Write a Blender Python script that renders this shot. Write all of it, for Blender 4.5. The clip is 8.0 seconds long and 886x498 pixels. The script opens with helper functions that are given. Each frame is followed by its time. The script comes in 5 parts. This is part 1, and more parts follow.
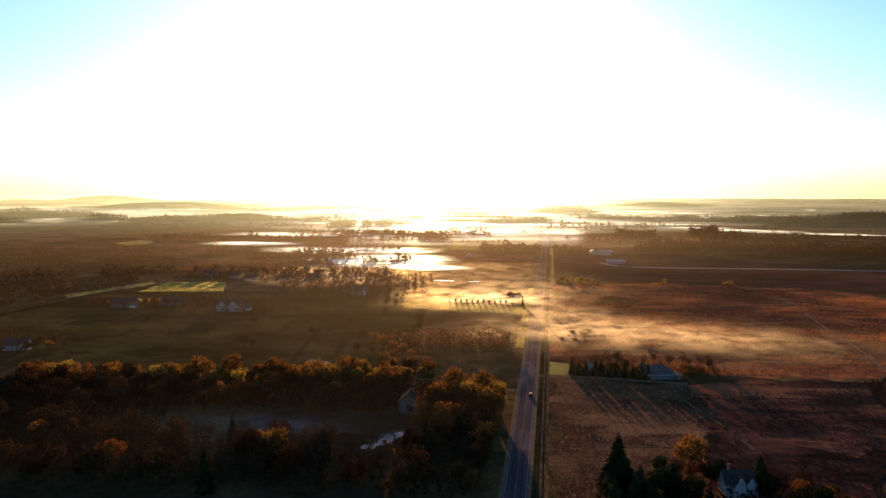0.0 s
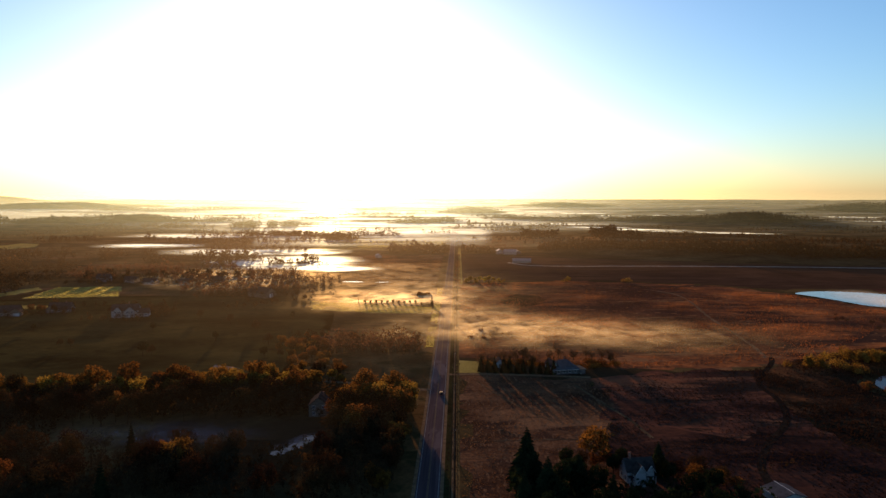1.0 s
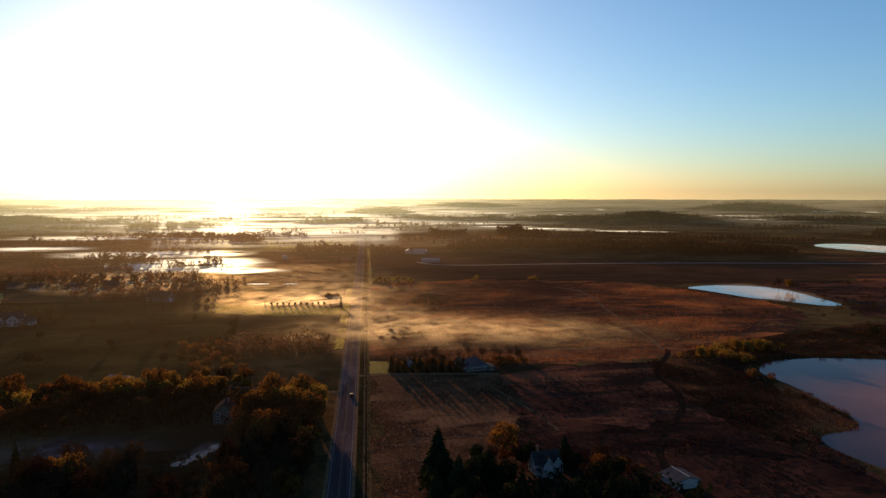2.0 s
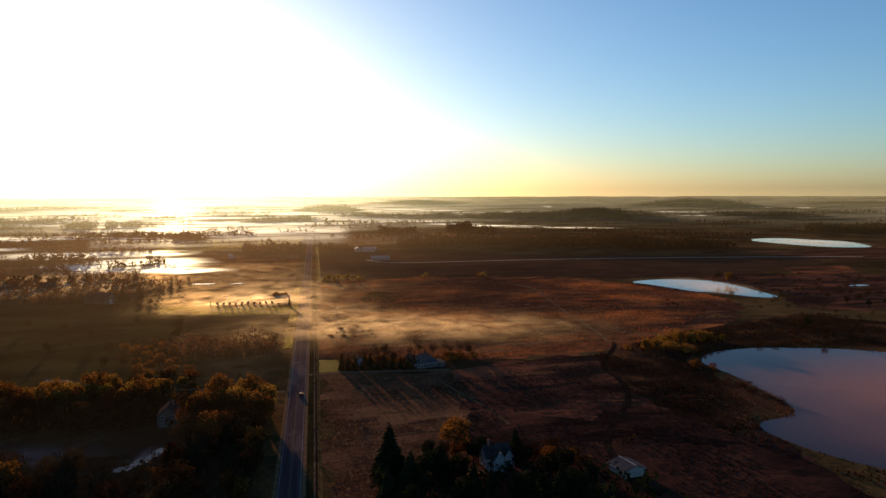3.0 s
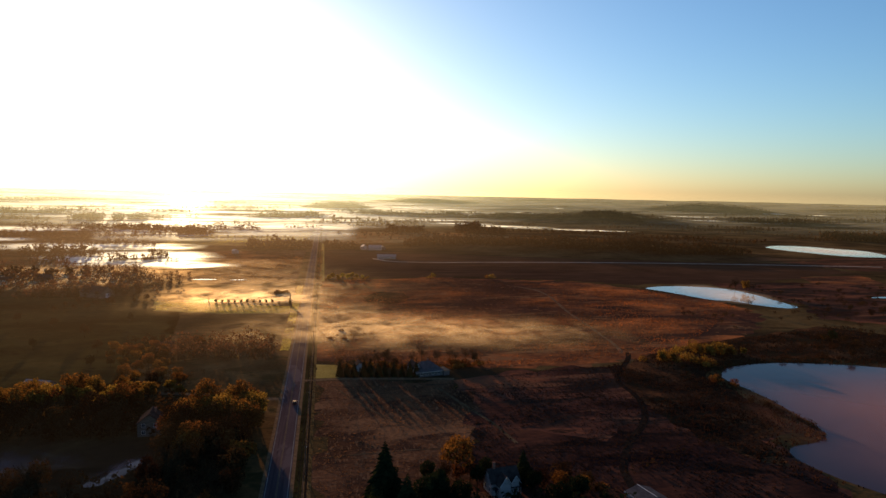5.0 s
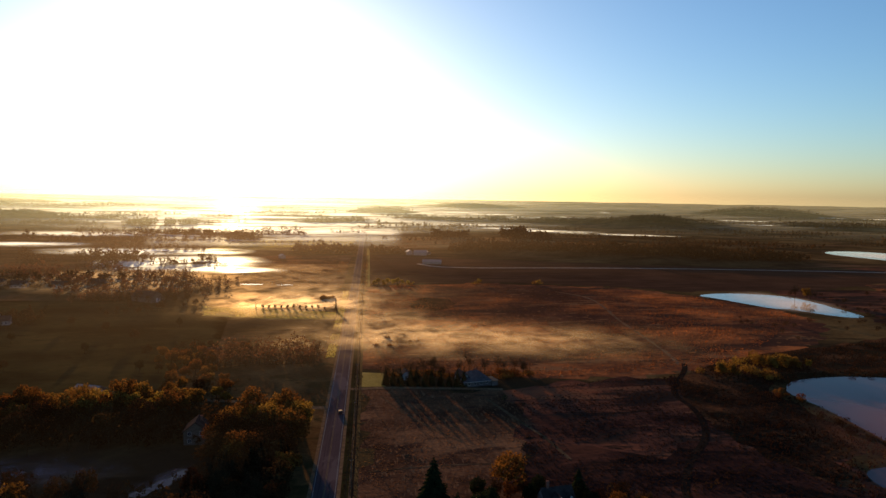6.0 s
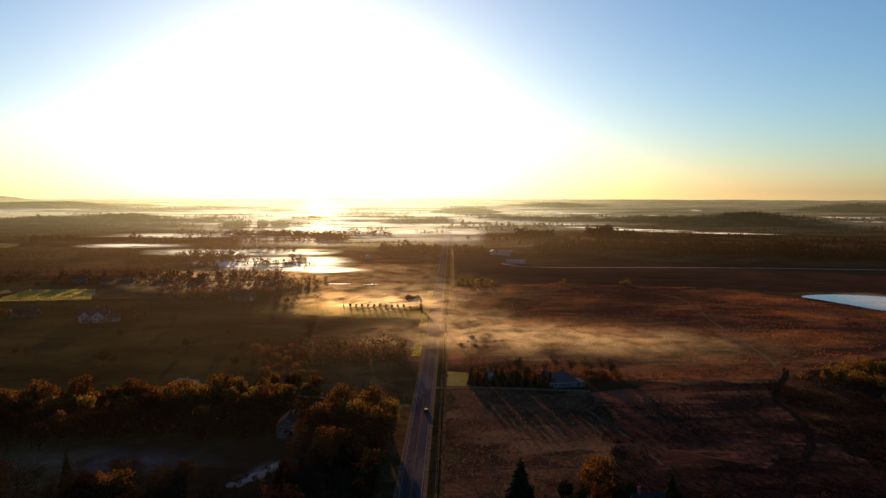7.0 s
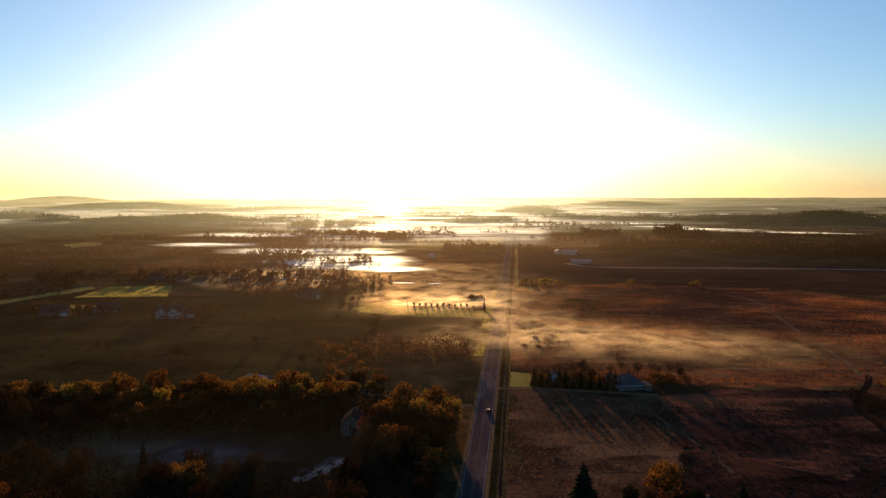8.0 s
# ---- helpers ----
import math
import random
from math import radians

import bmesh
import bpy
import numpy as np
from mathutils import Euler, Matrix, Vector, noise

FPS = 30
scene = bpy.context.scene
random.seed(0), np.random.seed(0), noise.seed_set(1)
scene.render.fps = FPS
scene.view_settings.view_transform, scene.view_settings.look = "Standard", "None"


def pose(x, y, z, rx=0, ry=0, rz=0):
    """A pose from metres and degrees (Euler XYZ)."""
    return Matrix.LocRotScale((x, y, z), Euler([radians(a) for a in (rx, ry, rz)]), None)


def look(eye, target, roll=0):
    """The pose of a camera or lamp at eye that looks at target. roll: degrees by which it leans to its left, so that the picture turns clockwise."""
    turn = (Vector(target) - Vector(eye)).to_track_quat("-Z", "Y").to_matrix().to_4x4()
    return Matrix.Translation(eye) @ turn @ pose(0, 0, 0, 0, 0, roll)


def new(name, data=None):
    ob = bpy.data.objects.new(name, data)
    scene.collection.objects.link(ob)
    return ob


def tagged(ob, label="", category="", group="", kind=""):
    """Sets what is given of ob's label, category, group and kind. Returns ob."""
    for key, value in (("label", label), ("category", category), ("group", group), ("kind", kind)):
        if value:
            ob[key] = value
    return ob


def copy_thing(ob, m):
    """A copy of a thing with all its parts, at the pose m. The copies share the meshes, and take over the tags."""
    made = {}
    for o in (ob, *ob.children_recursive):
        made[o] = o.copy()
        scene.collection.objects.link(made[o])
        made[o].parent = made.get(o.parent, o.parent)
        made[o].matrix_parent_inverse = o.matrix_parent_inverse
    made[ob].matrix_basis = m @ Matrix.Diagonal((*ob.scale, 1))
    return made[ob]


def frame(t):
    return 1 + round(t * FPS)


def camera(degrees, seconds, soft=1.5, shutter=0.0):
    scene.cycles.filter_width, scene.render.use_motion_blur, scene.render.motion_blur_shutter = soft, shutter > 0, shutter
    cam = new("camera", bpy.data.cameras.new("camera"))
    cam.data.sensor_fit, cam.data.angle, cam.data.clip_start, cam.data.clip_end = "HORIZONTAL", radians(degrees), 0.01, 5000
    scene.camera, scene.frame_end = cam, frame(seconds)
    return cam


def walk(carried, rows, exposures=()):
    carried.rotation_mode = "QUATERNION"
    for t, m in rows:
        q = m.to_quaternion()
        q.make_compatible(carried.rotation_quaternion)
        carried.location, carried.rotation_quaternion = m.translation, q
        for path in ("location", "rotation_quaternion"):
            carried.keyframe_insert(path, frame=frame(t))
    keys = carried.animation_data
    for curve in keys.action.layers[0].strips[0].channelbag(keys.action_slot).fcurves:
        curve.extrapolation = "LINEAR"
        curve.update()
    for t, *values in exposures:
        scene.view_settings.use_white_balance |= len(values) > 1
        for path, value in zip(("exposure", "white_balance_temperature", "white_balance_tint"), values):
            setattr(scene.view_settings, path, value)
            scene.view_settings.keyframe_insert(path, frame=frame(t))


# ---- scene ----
cam = camera(65.7, 8.0)
PATH = [
    (0, (10.421, -2.58, 96.15), (10.112, -0.611, 95.992), -0.1),
    (0.5, (9.902, -2.903, 96.253), (9.714, -0.918, 96.096), -0.0),
    (1, (9.692, -3.128, 96.198), (9.649, -1.134, 96.041), 0.0),
    (1.5, (9.622, -2.893, 95.981), (9.719, -0.901, 95.825), -0.0),
    (2, (9.689, -2.576, 96.032), (9.91, -0.594, 95.875), -0.0),
    (2.2, (9.642, -2.528, 96.014), (9.957, -0.559, 95.857), -0.1),
    (3.3, (9.75, -2.06, 95.203), (10.117, -0.101, 95.039), -0.2),
    (3.5, (10.046, -1.21, 95.151), (10.409, 0.749, 94.987), -0.2),
    (4, (11.47, 3.392, 95.066), (11.829, 5.352, 94.895), 0.1),
    (4.2, (12.044, 5.991, 94.998), (12.403, 7.951, 94.826), 0.4),
    (5.3, (14.647, 22.691, 94.788), (14.986, 24.655, 94.628), 1.2),
    (5.5, (14.681, 24.846, 94.749), (15.008, 26.813, 94.596), 1.0),
    (6, (13.634, 27.577, 94.936), (13.849, 29.559, 94.781), 0.9),
    (6.5, (13.201, 28.521, 94.664), (13.299, 30.512, 94.508), 0.3),
    (7, (13.182, 28.771, 94.509), (13.154, 30.764, 94.352), 0.1),
    (7.5, (13.494, 29.0, 94.6), (13.327, 30.987, 94.44), -0.0),
    (8, (13.721, 29.078, 94.74), (13.507, 31.06, 94.581), -0.2),
]
walk(cam, [(t, look(eye, target, roll)) for t, eye, target, roll in PATH],
     [(0, 1.46, 7300, 12.5), (0.7, 1.16, 7300, 12.5), (1.5, 0.72, 7300, 12.5), (3.5, 0.67, 7360, 12.8), (5.5, 0.88, 7400, 12.8), (7, 0.5, 7480, 12.8), (7.5, 0.54, 7500, 12.8), (8, 0.76, 7500, 12.8)])

# ---- light ----
SUN_AZ, SUN_EL = radians(-11.0), radians(5.5)      # left of the road's direction, low over the horizon
TO_SUN = Vector((math.sin(SUN_AZ) * math.cos(SUN_EL), math.cos(SUN_AZ) * math.cos(SUN_EL), math.sin(SUN_EL)))
world = bpy.data.worlds.new("world")
scene.world = world
world.use_nodes = True
wn = world.node_tree.nodes
sky = wn.new("ShaderNodeTexSky")
sky.sky_type = "NISHITA"
sky.sun_disc = False
sky.sun_elevation, sky.sun_rotation = SUN_EL, SUN_AZ
sky.altitude, sky.air_density, sky.dust_density, sky.ozone_density = 300, 0.95, 0.95, 4.1
world.node_tree.links.new(sky.outputs[0], wn["Background"].inputs[0])
wn["Background"].inputs[1].default_value = 0.15
sun_data = bpy.data.lights.new("sun", "SUN")
sun_data.energy, sun_data.angle, sun_data.color = 5.0, radians(0.53), (1.0, 0.64, 0.35)
sun = new("sun", sun_data)
sun.matrix_world = look((0, 0, 300), Vector((0, 0, 300)) - TO_SUN)


# ---- materials ----
def material(name):
    m = bpy.data.materials.new(name)
    m.use_nodes = True
    m.node_tree.nodes.clear()
    return m, m.node_tree.nodes, m.node_tree.links


def node(nodes, kind, **values):
    n = nodes.new(kind)
    for key, value in values.items():
        n.inputs[key.replace("_", " ")].default_value = value
    return n


def ramp(nodes, stops):
    n = nodes.new("ShaderNodeValToRGB")
    e = n.color_ramp.elements
    while len(e) < len(stops):
        e.new(0.5)
    for el, (p, c) in zip(e, stops):
        el.position, el.color = p, (*c, 1)
    return n


def surface(name, colours, scale=1.0, fine=8.0, rough=0.9, bump=0.3, reach=0.3, metal=0.0, stretch=(1, 1, 1), translucent=0.0, spec=0.0, random_tint=0.0, spread=0.2, grain=0.5, patches=()):
    """Two scales of noise over a list of colours, with relief."""
    m, n, l = material(name)
    out = n.new("ShaderNodeOutputMaterial")
    geo = n.new("ShaderNodeNewGeometry")
    vm = n.new("ShaderNodeMapping")
    vm.inputs["Scale"].default_value = stretch
    l.new(geo.outputs["Position"], vm.inputs["Vector"])
    big = node(n, "ShaderNodeTexNoise", Scale=scale, Detail=6.0, Roughness=0.62)
    small = node(n, "ShaderNodeTexNoise", Scale=fine, Detail=4.0, Roughness=0.6)
    for t in (big, small):
        l.new(vm.outputs[0], t.inputs["Vector"])
    add = n.new("ShaderNodeMath")
    add.operation = "MULTIPLY_ADD"
    l.new(small.outputs[0], add.inputs[0])
    add.inputs[1].default_value = grain
    l.new(big.outputs[0], add.inputs[2])
    sub = n.new("ShaderNodeMath")
    sub.operation = "SUBTRACT"
    l.new(add.outputs[0], sub.inputs[0])
    sub.inputs[1].default_value = grain * 0.5
    k = len(colours) - 1
    r = ramp(n, [(0.5 - spread + 2 * spread * i / max(k, 1), c) for i, c in enumerate(colours)])
    l.new(sub.outputs[0], r.inputs[0])
    colour = r.outputs[0]
    for k, (size, long, low, high, tone) in enumerate(patches):
        # stains, stands of other plants and painted shade: size, stretch, where they begin and are full, colour
        pm = n.new("ShaderNodeMapping")
        pm.inputs["Scale"].default_value = long
        pm.inputs["Location"].default_value = (7.3 * k, 3.1 * k, 0)
        l.new(geo.outputs["Position"], pm.inputs["Vector"])
        pn = node(n, "ShaderNodeTexNoise", Scale=1.0 / size, Detail=5.0, Roughness=0.6, Distortion=0.5)
        l.new(pm.outputs[0], pn.inputs["Vector"])
        pr = node(n, "ShaderNodeMapRange", From_Min=low, From_Max=high)
        pr.interpolation_type = "SMOOTHSTEP"
        l.new(pn.outputs[0], pr.inputs["Value"])
        pmix = n.new("ShaderNodeMix")
        pmix.data_type = "RGBA"
        l.new(pr.outputs[0], pmix.inputs[0])
        l.new(colour, pmix.inputs[6])
        pmix.inputs[7].default_value = (*tone, 1)
        colour = pmix.outputs[2]
    if random_tint:
        info = n.new("ShaderNodeObjectInfo")
        hsv = n.new("ShaderNodeHueSaturation")
        mr = node(n, "ShaderNodeMapRange", To_Min=1 - random_tint, To_Max=1 + random_tint)
        l.new(info.outputs["Random"], mr.inputs["Value"])
        l.new(mr.outputs[0], hsv.inputs["Value"])
        mh = node(n, "ShaderNodeMapRange", To_Min=0.5 - random_tint * 0.06, To_Max=0.5 + random_tint * 0.05)
        l.new(info.outputs["Random"], mh.inputs["Value"])
        l.new(mh.outputs[0], hsv.inputs["Hue"])
        l.new(colour, hsv.inputs["Color"])
        colour = hsv.outputs[0]
    p = node(n, "ShaderNodeBsdfPrincipled", Roughness=rough, Metallic=metal)
    p.inputs["Specular IOR Level"].default_value = spec
    l.new(colour, p.inputs["Base Color"])
    if bump:
        b = node(n, "ShaderNodeBump", Strength=bump, Distance=reach)
        l.new(add.outputs[0], b.inputs["Height"])
        l.new(b.outputs[0], p.inputs["Normal"])
    shader = p.outputs[0]
    if translucent:
        t = n.new("ShaderNodeBsdfTranslucent")
        l.new(colour, t.inputs["Color"])
        mix = n.new("ShaderNodeMixShader")
        mix.inputs[0].default_value = translucent
        l.new(shader, mix.inputs[1])
        l.new(t.outputs[0], mix.inputs[2])
        shader = mix.outputs[0]
    l.new(shader, out.inputs[0])
    return m


def water_material(name, base, ripple, gleam, dull=(0.03, 0.16)):
    m, n, l = material(name)
    out = n.new("ShaderNodeOutputMaterial")
    geo = n.new("ShaderNodeNewGeometry")
    t = node(n, "ShaderNodeTexNoise", Scale=0.7, Detail=3.0)
    l.new(geo.outputs["Position"], t.inputs["Vector"])
    w = node(n, "ShaderNodeTexNoise", Scale=0.03, Detail=3.0)
    l.new(geo.outputs["Position"], w.inputs["Vector"])
    mr = node(n, "ShaderNodeMapRange", From_Min=0.4, From_Max=0.65, To_Min=dull[0], To_Max=dull[1])
    l.new(w.outputs[0], mr.inputs["Value"])
    b = node(n, "ShaderNodeBump", Strength=ripple, Distance=0.05)
    l.new(t.outputs[0], b.inputs["Height"])
    p = node(n, "ShaderNodeBsdfPrincipled", Base_Color=(*base, 1), IOR=1.33)
    p.inputs["Specular IOR Level"].default_value = gleam
    l.new(mr.outputs[0], p.inputs["Roughness"])
    l.new(b.outputs[0], p.inputs["Normal"])
    l.new(p.outputs[0], out.inputs[0])
    return m


def mist_material(name, density, scale, stretch, low=0.42, high=0.7, gloss=0.35, rough=0.45, colour=(0.95, 0.86, 0.70)):
    """Fine droplets: a veil that thins out to the rim (the mesh's own 'rim' values) and in wisps, lit by the low sun, and brightest against it."""
    m, n, l = material(name)
    out = n.new("ShaderNodeOutputMaterial")
    geo = n.new("ShaderNodeNewGeometry")
    vm = n.new("ShaderNodeMapping")
    vm.inputs["Scale"].default_value = stretch
    l.new(geo.outputs["Position"], vm.inputs["Vector"])
    t = node(n, "ShaderNodeTexNoise", Scale=scale, Detail=6.0, Roughness=0.62, Distortion=0.4)
    l.new(vm.outputs[0], t.inputs["Vector"])
    mr = node(n, "ShaderNodeMapRange", From_Min=low, From_Max=high, To_Min=0.0, To_Max=density)
    mr.interpolation_type = "SMOOTHSTEP"
    l.new(t.outputs[0], mr.inputs["Value"])
    rim = n.new("ShaderNodeAttribute")
    rim.attribute_name = "rim"
    mul = n.new("ShaderNodeMath")
    mul.operation = "MULTIPLY"
    mul.use_clamp = True
    l.new(mr.outputs[0], mul.inputs[0])
    l.new(rim.outputs["Fac"], mul.inputs[1])
    # normal turned to the sun, so flat veils glow as if fully lit
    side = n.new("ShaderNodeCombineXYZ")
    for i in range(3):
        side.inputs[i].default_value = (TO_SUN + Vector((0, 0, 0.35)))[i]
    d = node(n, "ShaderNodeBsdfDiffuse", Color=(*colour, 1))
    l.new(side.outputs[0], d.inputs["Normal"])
    g = node(n, "ShaderNodeBsdfGlossy", Color=(*colour, 1), Roughness=rough)
    mg = n.new("ShaderNodeMixShader")
    mg.inputs[0].default_value = gloss
    l.new(d.outputs[0], mg.inputs[1])
    l.new(g.outputs[0], mg.inputs[2])
    tr = n.new("ShaderNodeBsdfTransparent")
    mx = n.new("ShaderNodeMixShader")
    l.new(mul.outputs[0], mx.inputs[0])
    l.new(tr.outputs[0], mx.inputs[1])
    l.new(mg.outputs[0], mx.inputs[2])
    l.new(mx.outputs[0], out.inputs[0])
    m.cycles.use_bump_map_correction = False
    return m


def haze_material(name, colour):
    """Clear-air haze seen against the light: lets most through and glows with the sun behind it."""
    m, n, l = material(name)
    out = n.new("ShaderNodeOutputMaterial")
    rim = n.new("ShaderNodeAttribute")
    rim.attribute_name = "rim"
    # normal faces away from the sun, so each veil passes its full light
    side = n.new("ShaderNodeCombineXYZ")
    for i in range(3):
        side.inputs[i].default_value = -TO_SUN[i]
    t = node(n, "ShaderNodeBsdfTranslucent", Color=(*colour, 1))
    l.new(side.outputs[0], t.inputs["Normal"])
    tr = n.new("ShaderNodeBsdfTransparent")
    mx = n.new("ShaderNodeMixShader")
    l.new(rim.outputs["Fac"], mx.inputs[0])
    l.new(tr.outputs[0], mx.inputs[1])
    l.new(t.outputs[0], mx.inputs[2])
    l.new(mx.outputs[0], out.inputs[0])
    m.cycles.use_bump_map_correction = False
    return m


M = {}
M["ground"] = surface("meadow_soil", [(0.0200, 0.0150, 0.0080), (0.0460, 0.0310, 0.0140), (0.0760, 0.0470, 0.0200), (0.1150, 0.0720, 0.0300)], 0.009, 0.25, bump=0.6, reach=2.0, spread=0.12, grain=0.25, patches=((210, (1, 1.6, 1), 0.5, 0.6, (0.030, 0.021, 0.012)), (150, (0.5, 2.2, 1), 0.56, 0.66, (0.105, 0.058, 0.032)), (60, (0.6, 1.6, 1), 0.58, 0.66, (0.018, 0.015, 0.009))))
# dark patches of heath and rough pasture also stand in for shadows
M["heath"] = surface("dry_prairie_grass", [(0.0560, 0.0236, 0.0175), (0.0980, 0.0385, 0.0225), (0.1950, 0.0650, 0.0262), (0.3850, 0.1220, 0.0400)], 0.011, 0.35, bump=0.7, reach=1.2, stretch=(0.8, 1, 1), spread=0.12, grain=0.25, patches=((55, (0.55, 1.5, 1), 0.49, 0.61, (0.048, 0.025, 0.018)), (24, (0.45, 1.6, 1), 0.56, 0.68, (0.21, 0.098, 0.045)), (12, (0.5, 1.3, 1), 0.6, 0.72, (0.040, 0.024, 0.016)), (5, (0.7, 1.2, 1), 0.6, 0.7, (0.30, 0.135, 0.055))))
M["stubble"] = surface("reddish_mown_stubble", [(0.0330, 0.0155, 0.0098), (0.0700, 0.0325, 0.0184), (0.1130, 0.0535, 0.0288), (0.1850, 0.0900, 0.0450)], 0.02, 0.7, bump=0.7, reach=0.6, stretch=(0.8, 1, 1), spread=0.13, grain=0.3, patches=((13, (0.7, 1.3, 1), 0.50, 0.66, (0.044, 0.023, 0.016)), (2.6, (2.2, 0.5, 1), 0.54, 0.66, (0.150, 0.078, 0.042)), (1.6, (0.6, 1.8, 1), 0.58, 0.68, (0.036, 0.019, 0.013))))
M["rough"] = surface("rough_dark_pasture", [(0.0280, 0.0130, 0.0108), (0.0560, 0.0242, 0.0180), (0.0950, 0.0385, 0.0255), (0.1700, 0.0600, 0.0315)], 0.016, 0.4, bump=0.6, reach=1.0, stretch=(0.6, 1, 1), spread=0.12, grain=0.25, patches=((38, (0.6, 1.6, 1), 0.50, 0.60, (0.026, 0.019, 0.016)), (22, (0.4, 1.7, 1), 0.55, 0.66, (0.150, 0.062, 0.034)), (9, (0.6, 1.5, 1), 0.57, 0.68, (0.020, 0.014, 0.011))))
# darker variant of the rough pasture, for its near end
M["pasture_dark"] = surface("darker_pasture_grass", [(0.0150, 0.0085, 0.0080), (0.0310, 0.0150, 0.0125), (0.0530, 0.0230, 0.0165), (0.0880, 0.0345, 0.0210)], 0.02, 0.5, bump=0.6, reach=0.8, stretch=(0.6, 1, 1), spread=0.13, grain=0.25, patches=((16, (0.6, 1.5, 1), 0.55, 0.66, (0.085, 0.034, 0.022)), (30, (0.7, 1.4, 1), 0.54, 0.64, (0.014, 0.010, 0.009))))
M["plough"] = surface("dark_ploughed_soil", [(0.0330, 0.0180, 0.0122), (0.0540, 0.0280, 0.0179), (0.0760, 0.0390, 0.0248)], 0.02, 0.7, bump=0.3, reach=0.5, patches=((40, (0.25, 3.0, 1), 0.5, 0.62, (0.040, 0.022, 0.015)), (14, (0.15, 3.0, 1), 0.55, 0.66, (0.085, 0.046, 0.028))))
M["straw"] = surface("pale_straw", [(0.12, 0.08, 0.035), (0.2, 0.14, 0.06), (0.28, 0.2, 0.09)], 0.03, 0.6, bump=0.4, reach=0.5)
# grass with low sunlight put into its colour, far brighter than the meadow
M["lawn"] = surface("sunlit_lawn", [(0.1843, 0.1311, 0.0355), (0.2822, 0.2015, 0.0538), (0.3899, 0.2821, 0.0850)], 0.04, 0.8, bump=0.35, reach=0.4)
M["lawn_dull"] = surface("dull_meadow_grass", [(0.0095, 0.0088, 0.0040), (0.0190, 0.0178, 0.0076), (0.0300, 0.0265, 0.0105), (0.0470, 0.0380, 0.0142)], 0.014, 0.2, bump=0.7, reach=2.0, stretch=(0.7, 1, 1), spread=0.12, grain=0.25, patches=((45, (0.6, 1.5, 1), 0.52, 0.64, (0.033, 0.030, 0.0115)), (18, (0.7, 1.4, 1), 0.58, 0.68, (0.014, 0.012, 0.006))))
M["wetland"] = surface("sedge_and_marsh", [(0.0148, 0.0087, 0.0060), (0.0330, 0.0166, 0.0100), (0.0641, 0.0296, 0.0155), (0.1208, 0.0497, 0.0214)], 0.02, 0.4, bump=0.6, reach=1.0, spread=0.13, grain=0.3, patches=((20, (0.7, 1.3, 1), 0.52, 0.64, (0.016, 0.014, 0.009)),))
M["asphalt"] = surface("asphalt", [(0.0500, 0.0345, 0.0370), (0.0640, 0.0438, 0.0475), (0.0810, 0.0560, 0.0600)], 0.25, 6.0, rough=0.7, bump=0.1, reach=0.02, stretch=(1, 0.1, 1), patches=((1.1, (1, 0.015, 1), 0.52, 0.62, (0.048, 0.034, 0.037)), (14, (1, 0.3, 1), 0.56, 0.6, (0.09, 0.066, 0.069))))
M["gravel"] = surface("gravel_shoulder", [(0.0780, 0.0494, 0.0277), (0.1326, 0.0806, 0.0447), (0.2028, 0.1235, 0.0703)], 0.4, 5.0, bump=0.4, reach=0.05)
M["chalk"] = surface("pale_limestone_gravel", [(0.3, 0.26, 0.21), (0.4, 0.35, 0.29), (0.5, 0.45, 0.38)], 0.2, 3.0, bump=0.2, reach=0.05)
M["paint_white"] = surface("worn_white_line", [(0.13, 0.13, 0.125), (0.19, 0.19, 0.18), (0.25, 0.25, 0.24)], 0.5, 4.0, rough=0.6, bump=0)
M["paint_yellow"] = surface("worn_yellow_line", [(0.11, 0.08, 0.05), (0.15, 0.11, 0.06), (0.18, 0.13, 0.07)], 0.5, 4.0, rough=0.6, bump=0)
M["bark"] = surface("bark", [(0.0236, 0.0128, 0.0064), (0.0462, 0.0258, 0.0127), (0.0750, 0.0450, 0.0235)], 0.8, 6.0, bump=0.5, reach=0.1)
M["twig"] = surface("bare_twigs", [(0.0282, 0.0142, 0.0070), (0.0482, 0.0240, 0.0118), (0.0708, 0.0352, 0.0167)], 0.4, 3.0, bump=0, random_tint=0.25)
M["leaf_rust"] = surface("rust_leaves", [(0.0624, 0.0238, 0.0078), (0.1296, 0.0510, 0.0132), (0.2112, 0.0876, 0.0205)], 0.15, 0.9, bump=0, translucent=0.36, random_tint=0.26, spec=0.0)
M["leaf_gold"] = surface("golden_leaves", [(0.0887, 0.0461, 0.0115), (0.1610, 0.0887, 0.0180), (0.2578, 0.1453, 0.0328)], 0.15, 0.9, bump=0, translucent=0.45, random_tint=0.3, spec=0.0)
M["leaf_yellow"] = surface("yellow_leaves", [(0.16, 0.11, 0.022), (0.27, 0.19, 0.04), (0.38, 0.28, 0.07)], 0.15, 0.9, bump=0, translucent=0.55, random_tint=0.25)
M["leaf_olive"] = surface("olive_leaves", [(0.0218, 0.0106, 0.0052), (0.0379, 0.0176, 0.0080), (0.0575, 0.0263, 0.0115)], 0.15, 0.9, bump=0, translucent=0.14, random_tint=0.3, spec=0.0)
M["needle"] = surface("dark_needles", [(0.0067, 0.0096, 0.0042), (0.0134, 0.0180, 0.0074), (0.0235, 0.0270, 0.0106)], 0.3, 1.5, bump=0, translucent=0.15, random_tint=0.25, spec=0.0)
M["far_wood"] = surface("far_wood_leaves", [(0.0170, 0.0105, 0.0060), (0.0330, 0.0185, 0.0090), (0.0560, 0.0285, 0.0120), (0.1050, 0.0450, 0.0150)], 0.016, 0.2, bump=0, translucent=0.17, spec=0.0)
